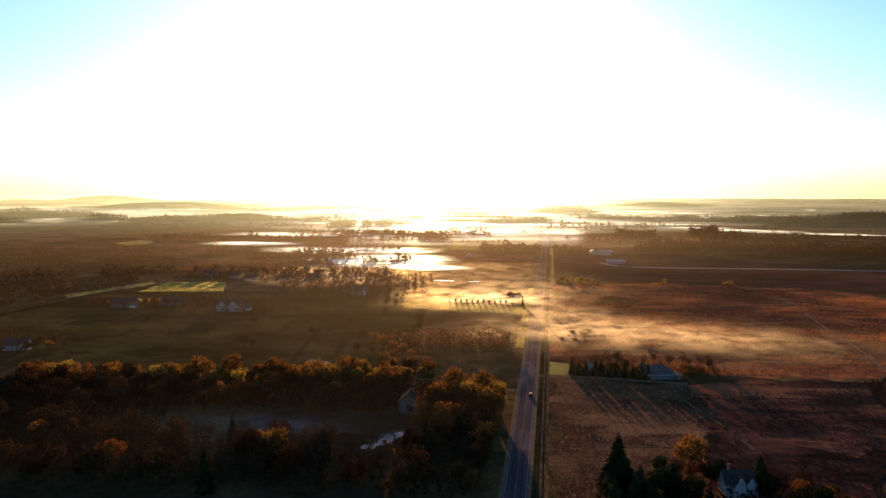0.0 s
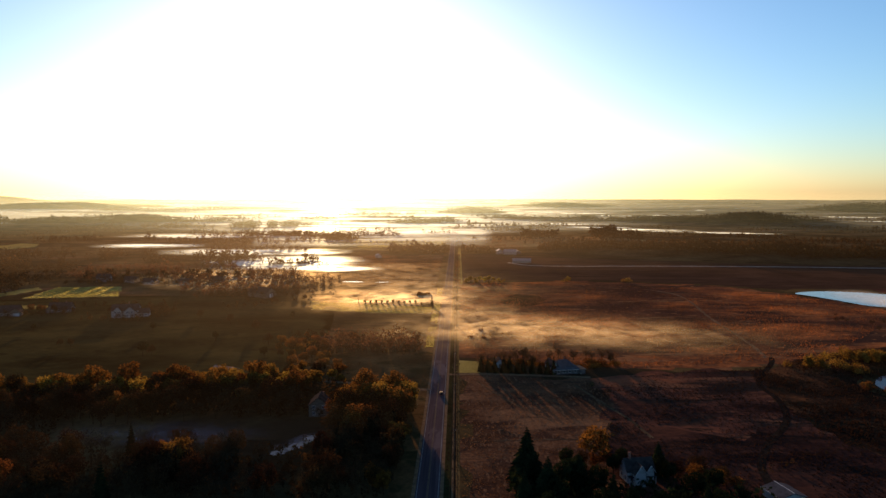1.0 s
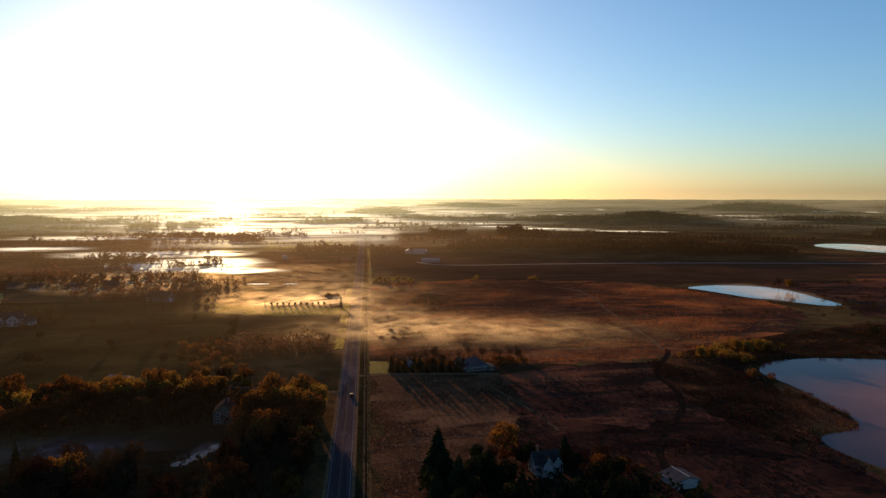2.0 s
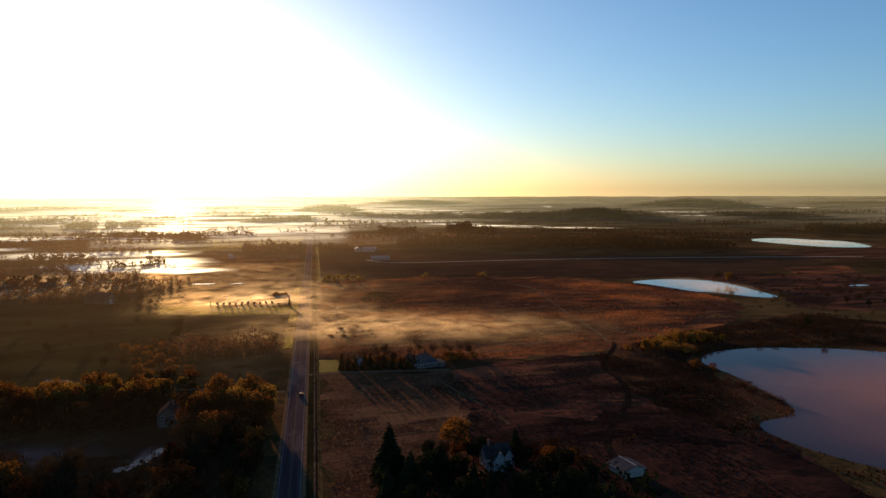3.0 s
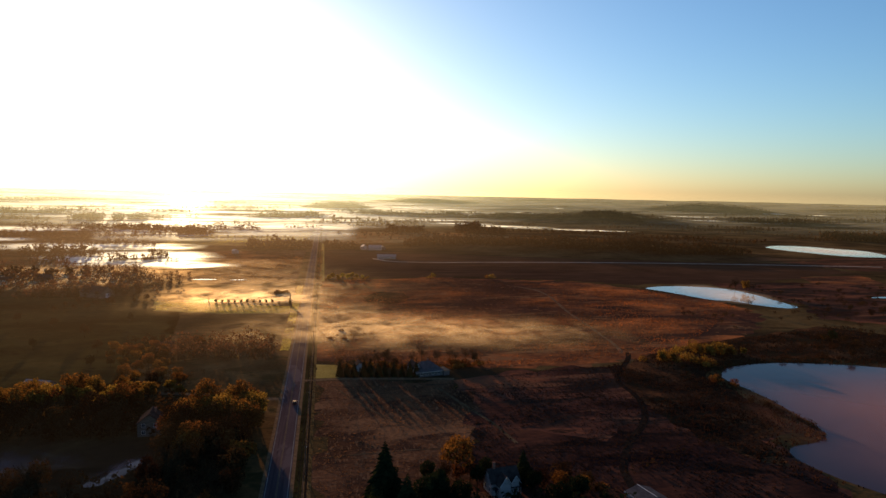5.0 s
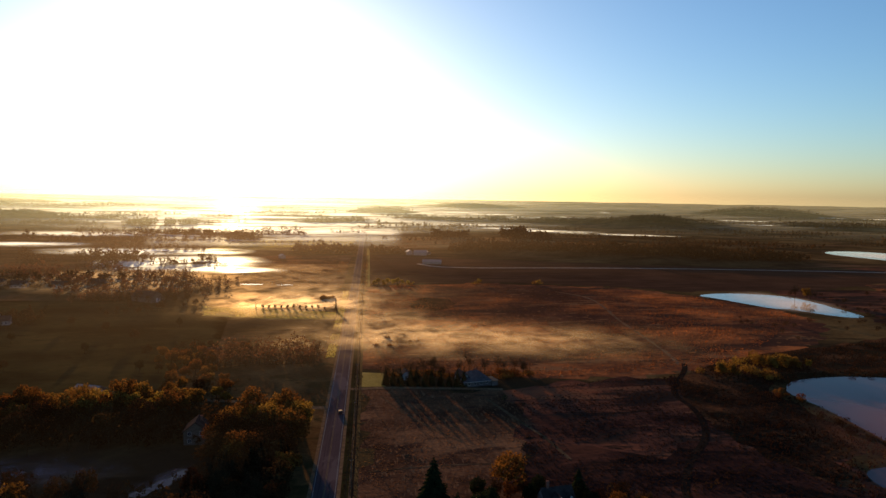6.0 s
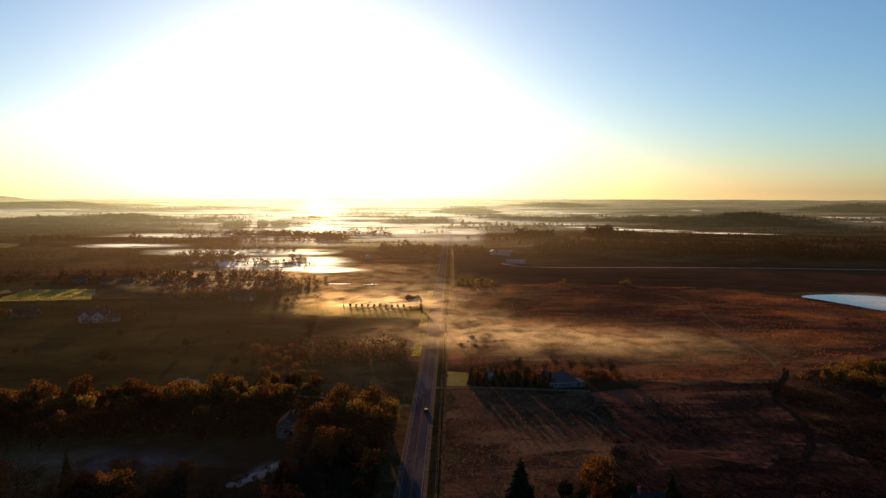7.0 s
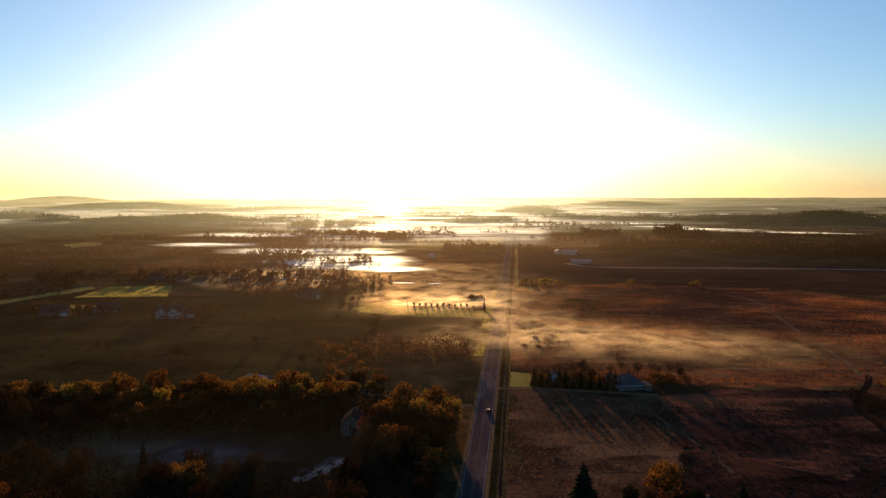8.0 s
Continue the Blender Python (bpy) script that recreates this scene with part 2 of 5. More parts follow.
M["water"] = water_material("pond_water", (0.054, 0.030, 0.034), 0.02, 0.06, (0.08, 0.12))
M["water_far"] = water_material("far_pond_water", (0.014, 0.016, 0.016), 0.01, 0.36, (0.02, 0.05))
M["water_pale"] = water_material("distant_pond_water", (0.016, 0.016, 0.015), 0.004, 0.5, (0.01, 0.02))
M["siding_white"] = surface("white_siding", [(0.2300, 0.2180, 0.2050), (0.3000, 0.2850, 0.2680), (0.3600, 0.3420, 0.3220)], 0.3, 3.0, rough=0.6, bump=0.15, reach=0.02, stretch=(1, 1, 6))
M["siding_cream"] = surface("weathered_cream_siding", [(0.1744, 0.1600, 0.1406), (0.2404, 0.2200, 0.1946), (0.3064, 0.2800, 0.2486)], 0.3, 3.0, rough=0.6, bump=0.15, reach=0.02, stretch=(1, 1, 6))
M["siding_grey"] = surface("grey_siding", [(0.0706, 0.0630, 0.0602), (0.1019, 0.0910, 0.0855), (0.1333, 0.1190, 0.1109)], 0.3, 3.0, rough=0.65, bump=0.15, reach=0.02, stretch=(1, 1, 6))
M["siding_tan"] = surface("tan_siding", [(0.0750, 0.0600, 0.0468), (0.1125, 0.0900, 0.0663), (0.1500, 0.1200, 0.0936)], 0.3, 3.0, rough=0.7, bump=0.15, reach=0.02, stretch=(1, 1, 6))
M["shingle"] = surface("asphalt_shingles", [(0.0251, 0.0192, 0.0175), (0.0403, 0.0312, 0.0285), (0.0582, 0.0456, 0.0412)], 0.5, 5.0, rough=0.8, bump=0.3, reach=0.04)
M["shingle_grey"] = surface("weathered_grey_shingles", [(0.044, 0.041, 0.044), (0.066, 0.062, 0.066), (0.092, 0.086, 0.090)], 0.5, 5.0, rough=0.7, bump=0.3, reach=0.04)
M["roof_pale"] = surface("pale_metal_roof", [(0.1568, 0.1450, 0.1364), (0.2240, 0.2050, 0.1892), (0.2912, 0.2650, 0.2420)], 0.3, 2.0, rough=0.4, bump=0.1, reach=0.03, metal=0.3, stretch=(4, 1, 1))
M["brick"] = surface("chimney_brick", [(0.12, 0.05, 0.035), (0.2, 0.085, 0.06), (0.26, 0.12, 0.09)], 1.0, 6.0, bump=0.4, reach=0.03)
M["trim"] = surface("white_trim", [(0.3092, 0.2900, 0.2708), (0.4064, 0.3800, 0.3536), (0.4736, 0.4450, 0.4164)], 0.5, 4.0, rough=0.5, bump=0)
M["glass"] = surface("window_glass", [(0.015, 0.018, 0.022), (0.022, 0.025, 0.03), (0.03, 0.034, 0.04)], 0.5, 2.0, rough=0.06, bump=0, spec=0.6)
M["wood_pole"] = surface("creosoted_pole", [(0.04, 0.03, 0.022), (0.07, 0.052, 0.038), (0.10, 0.08, 0.06)], 1.0, 6.0, bump=0.4, reach=0.03, stretch=(1, 1, 0.2))
M["metal"] = surface("galvanised_metal", [(0.35, 0.36, 0.37), (0.45, 0.46, 0.47), (0.55, 0.55, 0.56)], 1.0, 6.0, rough=0.4, metal=0.9, bump=0)
M["car_paint"] = surface("dark_car_paint", [(0.015, 0.015, 0.018), (0.022, 0.022, 0.025), (0.03, 0.03, 0.034)], 0.5, 3.0, rough=0.6, bump=0, spec=0.05)
M["rubber"] = surface("tyre_rubber", [(0.012, 0.012, 0.012), (0.02, 0.02, 0.02), (0.03, 0.03, 0.03)], 2.0, 8.0, rough=0.85, bump=0.1, reach=0.01)
M["light_red"] = surface("red_lens", [(0.25, 0.01, 0.01), (0.35, 0.015, 0.015), (0.4, 0.02, 0.02)], 2.0, 8.0, rough=0.25, bump=0)
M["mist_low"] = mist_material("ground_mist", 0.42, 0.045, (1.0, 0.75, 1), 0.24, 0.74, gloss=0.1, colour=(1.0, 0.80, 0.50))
M["mist_thick"] = mist_material("thick_mist", 0.95, 0.016, (0.6, 1.1, 1), 0.34, 0.58, gloss=0.16, colour=(0.80, 0.96, 1.0))
M["mist_sea"] = mist_material("valley_mist", 0.95, 0.0050, (0.45, 1.5, 1), 0.36, 0.56, gloss=0.08, colour=(0.80, 0.96, 1.0))
# dark purple tint paints a duller sky reflection over the pond
M["mist_pond"] = mist_material("pond_mist", 0.34, 0.012, (0.7, 1.3, 1), 0.0, 0.6, gloss=0.05, colour=(0.155, 0.088, 0.108))
M["mist_pale"] = mist_material("pale_pond_mist", 0.34, 0.012, (0.7, 1.3, 1), 0.1, 0.6, gloss=0.05, colour=(0.40, 0.40, 0.46))
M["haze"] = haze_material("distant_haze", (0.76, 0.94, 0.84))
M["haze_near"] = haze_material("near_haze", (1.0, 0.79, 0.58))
M["steam"] = mist_material("steam", 0.13, 0.22, (1, 1, 1), 0.4, 0.68, gloss=0.0, colour=(1.0, 0.67, 0.74))
M["track"] = surface("worn_track", [(0.0437, 0.0255, 0.0146), (0.0801, 0.0510, 0.0291), (0.1238, 0.0801, 0.0473)], 0.1, 1.0, bump=0.2, reach=0.1)
M["path"] = surface("pale_trodden_earth", [(0.085, 0.050, 0.030), (0.13, 0.080, 0.047), (0.19, 0.12, 0.07)], 0.1, 1.0, bump=0.2, reach=0.1, patches=((14, (1, 1, 1), 0.56, 0.64, (0.13, 0.05, 0.027)),))
M["slope"] = surface("rough_golden_slope_grass", [(0.050, 0.0270, 0.0115), (0.090, 0.0480, 0.0195), (0.140, 0.0760, 0.0290)], 0.05, 0.6, bump=0.5, reach=0.5, patches=((14, (0.8, 1.2, 1), 0.52, 0.64, (0.042, 0.030, 0.012)),))
M["brush"] = surface("reddish_brown_brushwood", [(0.052, 0.023, 0.013), (0.092, 0.040, 0.021), (0.140, 0.062, 0.030)], 0.1, 0.9, bump=0, translucent=0.34, spec=0.0)
M["blade_rust"] = surface("rust_grass_blades", [(0.0470, 0.0197, 0.0140), (0.0850, 0.0327, 0.0182), (0.1770, 0.0560, 0.0200), (0.3600, 0.1070, 0.0290)], 0.011, 0.35, bump=0, translucent=0.5, stretch=(0.8, 1, 1), spread=0.12, grain=0.25)
M["blade_sedge"] = surface("brown_sedge_blades", [(0.0172, 0.0080, 0.0050), (0.0328, 0.0147, 0.0085), (0.0546, 0.0234, 0.0128)], 0.03, 0.5, bump=0, translucent=0.2)
# blades brightened like the lawn, to paint grass in the sun
M["blade_green"] = surface("sunlit_grass_blades", [(0.2310, 0.2000, 0.0420), (0.3780, 0.3200, 0.0784), (0.5040, 0.4300, 0.1232)], 0.03, 0.5, bump=0, translucent=0.65)
M["blade_straw"] = surface("straw_grass_blades", [(0.0734, 0.0302, 0.0128), (0.1469, 0.0650, 0.0256), (0.2448, 0.1176, 0.0492)], 0.03, 0.5, bump=0, translucent=0.5)
M["verge"] = surface("verge_grass", [(0.0540, 0.0333, 0.0133), (0.1080, 0.0658, 0.0247), (0.1700, 0.1010, 0.0399)], 0.06, 0.7, bump=0.5, reach=0.5)
M["ditch"] = surface("wet_dark_ditch", [(0.010, 0.008, 0.007), (0.018, 0.013, 0.010), (0.03, 0.02, 0.014)], 0.1, 0.8, bump=0.4, reach=0.3)
M["wire"] = surface("dark_wire", [(0.01, 0.01, 0.01), (0.015, 0.015, 0.015), (0.02, 0.02, 0.02)], 1.0, 6.0, rough=0.7, bump=0)


# ---- helpers of this scene ----
def link(name, bm, mat):
    me = bpy.data.meshes.new(name)
    bm.to_mesh(me)
    bm.free()
    me.materials.append(mat)
    return new(name, me)


def part(name, bm, mat, parent, label=""):
    ob = link(name, bm, mat)
    ob.parent = parent
    return tagged(ob, label)


def thing(name, label, category, at=(0, 0, 0), turn=0, group="", kind=""):
    e = new(name)
    e.empty_display_size = 0.5
    e.matrix_basis = pose(*at, 0, 0, turn)
    return tagged(e, label, category, group, kind)


def box(bm, x0, x1, y0, y1, z0, z1):
    v = [bm.verts.new((x, y, z)) for z in (z0, z1) for y in (y0, y1) for x in (x0, x1)]
    for f in ((0, 2, 3, 1), (4, 5, 7, 6), (0, 1, 5, 4), (2, 6, 7, 3), (0, 4, 6, 2), (1, 3, 7, 5)):
        bm.faces.new([v[i] for i in f])


def boxed(*dims, bevel=0.0):
    bm = bmesh.new()
    box(bm, *dims)
    if bevel:
        bmesh.ops.bevel(bm, geom=bm.edges[:], offset=bevel, segments=1, affect="EDGES")
    return bm


def tube(bm, a, b, ra, rb, sides=6):
    a, b = Vector(a), Vector(b)
    d = (b - a).normalized()
    u = d.orthogonal().normalized()
    w = d.cross(u)
    rings = []
    for p, r in ((a, ra), (b, rb)):
        rings.append([bm.verts.new(p + (u * math.cos(2 * math.pi * k / sides) + w * math.sin(2 * math.pi * k / sides)) * r) for k in range(sides)])
    for k in range(sides):
        bm.faces.new((rings[0][k], rings[0][(k + 1) % sides], rings[1][(k + 1) % sides], rings[1][k]))
    bm.faces.new(rings[1])


def raw(name, verts, faces, mat, smooth=False):
    me = bpy.data.meshes.new(name)
    me.from_pydata([tuple(v) for v in verts], [], [tuple(f) for f in faces])
    me.materials.append(mat)
    if smooth:
        me.polygons.foreach_set("use_smooth", [True] * len(me.polygons))
    me.update()
    return new(name, me)


def wobble(poly, step, amount, seed):
    """A closed outline, made finer and uneven."""
    rnd = random.Random(seed)
    pts = []
    for i, a in enumerate(poly):
        b = poly[(i + 1) % len(poly)]
        n = max(1, int(math.dist(a, b) / step))
        for k in range(n):
            f = k / n
            j = amount * (0.3 if k == 0 else 1)
            pts.append((a[0] + (b[0] - a[0]) * f + rnd.uniform(-j, j), a[1] + (b[1] - a[1]) * f + rnd.uniform(-j, j)))
    return pts


def smooth_loop(poly, rounds=2):
    for _ in range(rounds):
        out = []
        for i, a in enumerate(poly):
            b = poly[(i + 1) % len(poly)]
            out += [(a[0] * 0.75 + b[0] * 0.25, a[1] * 0.75 + b[1] * 0.25), (a[0] * 0.25 + b[0] * 0.75, a[1] * 0.25 + b[1] * 0.75)]
        poly = out
    return poly


def sheet(name, poly, z, mat, label, category="ground", kind="structure"):
    """A level patch of ground cover or water."""
    bm = bmesh.new()
    bm.faces.new([bm.verts.new((x, y, z)) for x, y in poly])
    bmesh.ops.triangulate(bm, faces=bm.faces[:], ngon_method="EAR_CLIP")
    bmesh.ops.recalc_face_normals(bm, faces=bm.faces[:])
    if bm.faces[:] and bm.faces[:][0].normal.z < 0:
        bmesh.ops.reverse_faces(bm, faces=bm.faces[:])
    return tagged(link(name, bm, mat), label, category, "", kind)


def inside(x, y, poly):
    hit = False
    for i, (x0, y0) in enumerate(poly):
        x1, y1 = poly[i - 1]
        if (y0 > y) != (y1 > y) and x < (x1 - x0) * (y - y0) / (y1 - y0) + x0:
            hit = not hit
    return hit


def scatter(poly, gap, rnd, avoid=()):
    """Uneven points in an outline, at least gap apart."""
    xs, ys = [p[0] for p in poly], [p[1] for p in poly]
    pts, cells = [], {}
    tries = int((max(xs) - min(xs)) * (max(ys) - min(ys)) / gap ** 2 * 4)
    for _ in range(tries):
        x, y = rnd.uniform(min(xs), max(xs)), rnd.uniform(min(ys), max(ys))
        if not inside(x, y, poly) or any(inside(x, y, q) for q in avoid):
            continue
        c = (int(x // gap), int(y // gap))
        if all((x - u) ** 2 + (y - v) ** 2 > gap * gap for i in (-1, 0, 1) for j in (-1, 0, 1) for u, v in cells.get((c[0] + i, c[1] + j), ())):
            cells.setdefault(c, []).append((x, y))
            pts.append((x, y))
    return pts


def base_height(x, y):
    """Level for 1.9 km round, then rising gently to the horizon."""
    f = (math.hypot(x - 10, y) - 1900) / 3000
    return 66 * min(f, 1.0) ** 1.5 if f > 0 else 0.0


# far hills that stand out of the mist: bearing from the road in degrees, distance, half width, half depth, height
HILLS = [(-39.7, 4297, 278, 150, 27), (-34.9, 4697, 243, 150, 34), (-30.6, 3797, 394, 150, 27), (-38.5, 2947, 178, 110, 20), (-41.4, 2897, 112, 110, 17),
         (-35.2, 2647, 73, 70, 15), (-28.6, 2477, 225, 110, 12), (-24.5, 2497, 134, 100, 8), (-20.5, 2397, 93, 70, 3), (-23.4, 3347, 275, 120, 6), (-17.8, 3497, 181, 120, 5),
         (-7.2, 3297, 91, 100, 5), (-1.6, 2347, 77, 60, 6), (1.2, 3047, 126, 100, 25), (8.5, 3797, 246, 140, 23), (18.0, 4297, 557, 150, 6), (5.7, 2477, 150, 80, 5),
         (10.2, 2497, 73, 70, 4), (15.1, 2417, 129, 80, 7), (20.0, 2417, 167, 90, 16), (23.4, 2397, 103, 80, 12), (24.7, 2478, 150, 80, 12), (30.9, 3498, 242, 140, 30),
         (37.4, 4199, 399, 150, 4), (42.4, 3899, 303, 150, 9), (35.5, 2649, 183, 80, 11), (40.3, 2899, 150, 90, 7), (-45.6, 2597, 247, 110, 17), (-43.7, 4097, 354, 150, 16)]
# wooded rise behind the ploughed field: middle, half width, half depth, height
RISE = [(235, 1172, 85, 46, 9), (395, 1130, 95, 46, 10), (515, 1078, 80, 44, 12), (640, 1040, 75, 44, 7)]
HILLS = [(10 + d * math.sin(radians(a)), d * math.cos(radians(a)), radians(a), w, q, h) for a, d, w, q, h in HILLS]


def far_height(x, y):
    z = base_height(x, y)
    if math.hypot(x - 10, y) < 1900:
        if 60 < x < 900 and 900 < y < 1350:
            z += sum(h * math.exp(-((x - rx) / w) ** 2 - ((y - ry) / q) ** 2) for rx, ry, w, q, h in RISE)
        return z
    for hx, hy, a, w, q, h in HILLS:
        dx, dy = x - hx, y - hy
        if abs(dx) + abs(dy) < 2200:
            u, v = dx * math.cos(a) - dy * math.sin(a), dx * math.sin(a) + dy * math.cos(a)
            z += h * math.exp(-(abs(u) / w) ** 2.6 - (v / q) ** 2)
    return z + 3.5 * noise.fractal(Vector((x / 260, y / 200, 3.3)), 0.9, 2.0, 4) * min((math.hypot(x, y) - 1900) / 400, 1)


# ---- ground ----
def build_ground():
    radii = [0, 60, 150, 300, 500, 800, 920] + [960 + 25 * k for k in range(18)] + [1500, 1700, 1900] + [1900 + 37.5 * k for k in range(1, 81)]
    segs = 420
    verts, faces = [(10, 0, -0.004)], []
    for r in radii[1:]:
        for k in range(segs):
            a = 2 * math.pi * k / segs
            x, y = 10 + r * math.sin(a), r * math.cos(a)
            verts.append((x, y, far_height(x, y) - 0.004))
    for k in range(segs):
        faces.append((0, 1 + (k + 1) % segs, 1 + k))
    for i in range(len(radii) - 2):
        a, b = 1 + i * segs, 1 + (i + 1) * segs
        for k in range(segs):
            q = (k + 1) % segs
            faces.append((a + k, a + q, b + q, b + k))
    tagged(raw("ground", verts, faces, M["ground"], True), "brown autumn countryside rolling away to the horizon", "ground", "", "structure")


build_ground()

POND = [(220, 341), (228, 354), (240, 365), (273, 371), (317, 360), (352, 338), (372, 296), (378, 240), (352, 196), (300, 172), (240, 172), (202, 190), (188, 216), (184, 236), (189, 247), (199, 249), (211, 253), (219, 266), (221, 291), (223, 317)]
FAR_POND = [(335, 674), (375, 690), (414, 677), (430, 659), (432, 622), (427, 575), (426, 550), (409, 545), (393, 564), (383, 592), (369, 591), (360, 616), (349, 653)]
THIRD_POND = [(853, 1221), (911, 1260), (962, 1242), (979, 1183), (1009, 1144), (984, 1075), (950, 1010), (898, 1016), (867, 1045), (853, 1099), (845, 1167)]
TINY_POND = [(539, 601), (556, 607), (567, 600), (556, 597), (543, 597)]
SLIVER = [(-122, 752), (-108, 748), (-94, 750), (-96, 755), (-112, 757)]
SLIVER_EAST = [(-84, 748), (-72, 746), (-62, 749), (-70, 753)]
YARD_POND = [(-61, 243), (-60, 247), (-56, 249), (-55, 255), (-51, 257), (-51, 262), (-47, 265), (-46, 260), (-49, 256), (-50, 250), (-54, 248), (-55, 243)]


def build_fields():
    z = 0.0
    for name, poly, mat, label in (
        ("field", [(9, 742), (136, 768), (283, 726), (330, 672), (372, 580), (360, 500), (300, 440), (232, 400), (160, 372), (100, 372), (40, 395), (9, 400)], "heath", "rust-red dry prairie grass field beside the road"),
        ("field", [(24, 358), (80, 352), (84, 310), (66, 262), (60, 120), (10.6, 120), (10.6, 357)], "stubble", "reddish mown field beside the road"),
        ("field", [(80, 353), (140, 372), (215, 372), (210, 300), (180, 230), (180, 120), (59, 120), (65, 262), (83, 310)], "rough", "dark rough pasture with reddish streaks"),
        ("field", [(14, 1110), (330, 1090), (560, 985), (700, 900), (690, 800), (470, 700), (330, 700), (283, 735), (136, 775), (14, 750)], "plough", "dark ploughed field behind the prairie"),
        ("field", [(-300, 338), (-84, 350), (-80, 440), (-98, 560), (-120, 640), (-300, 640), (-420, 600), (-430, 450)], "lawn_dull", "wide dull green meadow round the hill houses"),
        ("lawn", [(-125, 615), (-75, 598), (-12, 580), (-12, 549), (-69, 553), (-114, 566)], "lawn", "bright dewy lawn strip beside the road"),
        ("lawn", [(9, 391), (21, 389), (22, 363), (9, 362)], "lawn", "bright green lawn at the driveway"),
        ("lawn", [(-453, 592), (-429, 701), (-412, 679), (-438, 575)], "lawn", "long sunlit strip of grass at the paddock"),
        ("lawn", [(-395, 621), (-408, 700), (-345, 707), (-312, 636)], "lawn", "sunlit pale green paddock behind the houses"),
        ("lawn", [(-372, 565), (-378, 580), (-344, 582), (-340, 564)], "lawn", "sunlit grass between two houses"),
        ("field", [(-120, 720), (-12, 720), (-12, 1100), (-180, 1080), (-170, 860)], "stubble", "pale field behind the lawn strip"),
        ("field", [(424, 1449), (540, 1400), (678, 1346), (680, 1210), (595, 1150), (500, 1200), (440, 1300)], "straw", "pale golden field behind the long wood"),
        ("field", [(583, 757), (681, 775), (640, 690), (544, 672)], "heath", "rust-red patch of field near the pools"),
        ("field", [(-15, 1170), (-15, 1560), (-240, 1500), (-260, 1200), (-120, 1180)], "straw", "pale field beyond the dense wood"),
        ("field", [(16, 1180), (120, 1220), (300, 1310), (420, 1460), (340, 1590), (16, 1590)], "straw", "pale field beyond the farm"),
        ("pasture", [(60, 120), (62, 200), (67, 255), (80, 283), (100, 276), (122, 262), (140, 280), (158, 272), (176, 262), (184, 235), (180, 180), (180, 120)], "pasture_dark", "dark matted pasture round the white shed"),
        ("field", [(430, 700), (540, 715), (680, 660), (660, 560), (520, 480), (440, 470), (400, 500), (440, 560)], "rough", "maroon rough field behind the ponds"),
        ("field", [(640, 990), (850, 1000), (1100, 1080), (1120, 900), (900, 800), (720, 820), (690, 920)], "rough", "reddish field in front of the distant pond"),
        ("meadow", [(-86, 352), (-45, 346), (-7, 342), (-7, 410), (-50, 412), (-86, 405)], "slope", "sloping rough golden grass below the young trees"),
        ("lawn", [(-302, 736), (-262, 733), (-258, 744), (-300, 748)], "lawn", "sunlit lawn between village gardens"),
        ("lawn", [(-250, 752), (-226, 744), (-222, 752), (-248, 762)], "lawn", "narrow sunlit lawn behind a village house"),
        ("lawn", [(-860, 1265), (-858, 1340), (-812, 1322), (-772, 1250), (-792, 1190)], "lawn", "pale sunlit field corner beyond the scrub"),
        ("hollow", [(49, 626), (67, 660), (87, 652), (92, 628), (86, 602), (65, 582), (49, 590)], "wetland", "dark damp hollow in the prairie"),
        ("marsh", [(180, 372), (215, 400), (250, 420), (380, 470), (420, 420), (380, 340), (330, 372), (270, 382), (235, 374), (214, 345), (212, 290), (202, 262), (184, 255), (178, 230), (160, 260), (160, 330)], "wetland", "reddish brown marsh edge round the pond"),
    ):
        z += 0.001
        sheet(name, wobble(poly, 8, 6.0 if name == "field" and len(poly) > 5 else 2.6, len(label)), z, M[mat], label)
    for name, poly, label in (
        ("pond", POND, "still grey pond mirroring the morning sky"),
        ("pond", FAR_POND, "pale still pond behind the prairie"),
        ("pond", THIRD_POND, "distant pale pond among dark fields"),
        ("pond", TINY_POND, "small bright pool among bushes"),
        ("pond", SLIVER, "narrow bright pool behind the lawn strip"),
        ("pond", SLIVER_EAST, "small bright pool behind the lawn strip"),
        ("pond", YARD_POND, "small misty pool in a wooded yard"),
    ):
        sheet(name, wobble(smooth_loop(poly, 2), 4, 0.5, 7), z + 0.004, M["water" if poly in (POND, YARD_POND) else "water_pale" if poly is THIRD_POND else "water_far"], label, "water")


build_fields()


def strip(name, x0, x1, y0, y1, z, mat, label, category, seg=40):
    n = max(1, int((y1 - y0) / seg))
    verts = [(x, y0 + (y1 - y0) * k / n, z) for k in range(n + 1) for x in (x0, x1)]
    faces = [(2 * k, 2 * k + 1, 2 * k + 3, 2 * k + 2) for k in range(n)]
    return tagged(raw(name, verts, faces, mat), label, category, "", "structure")


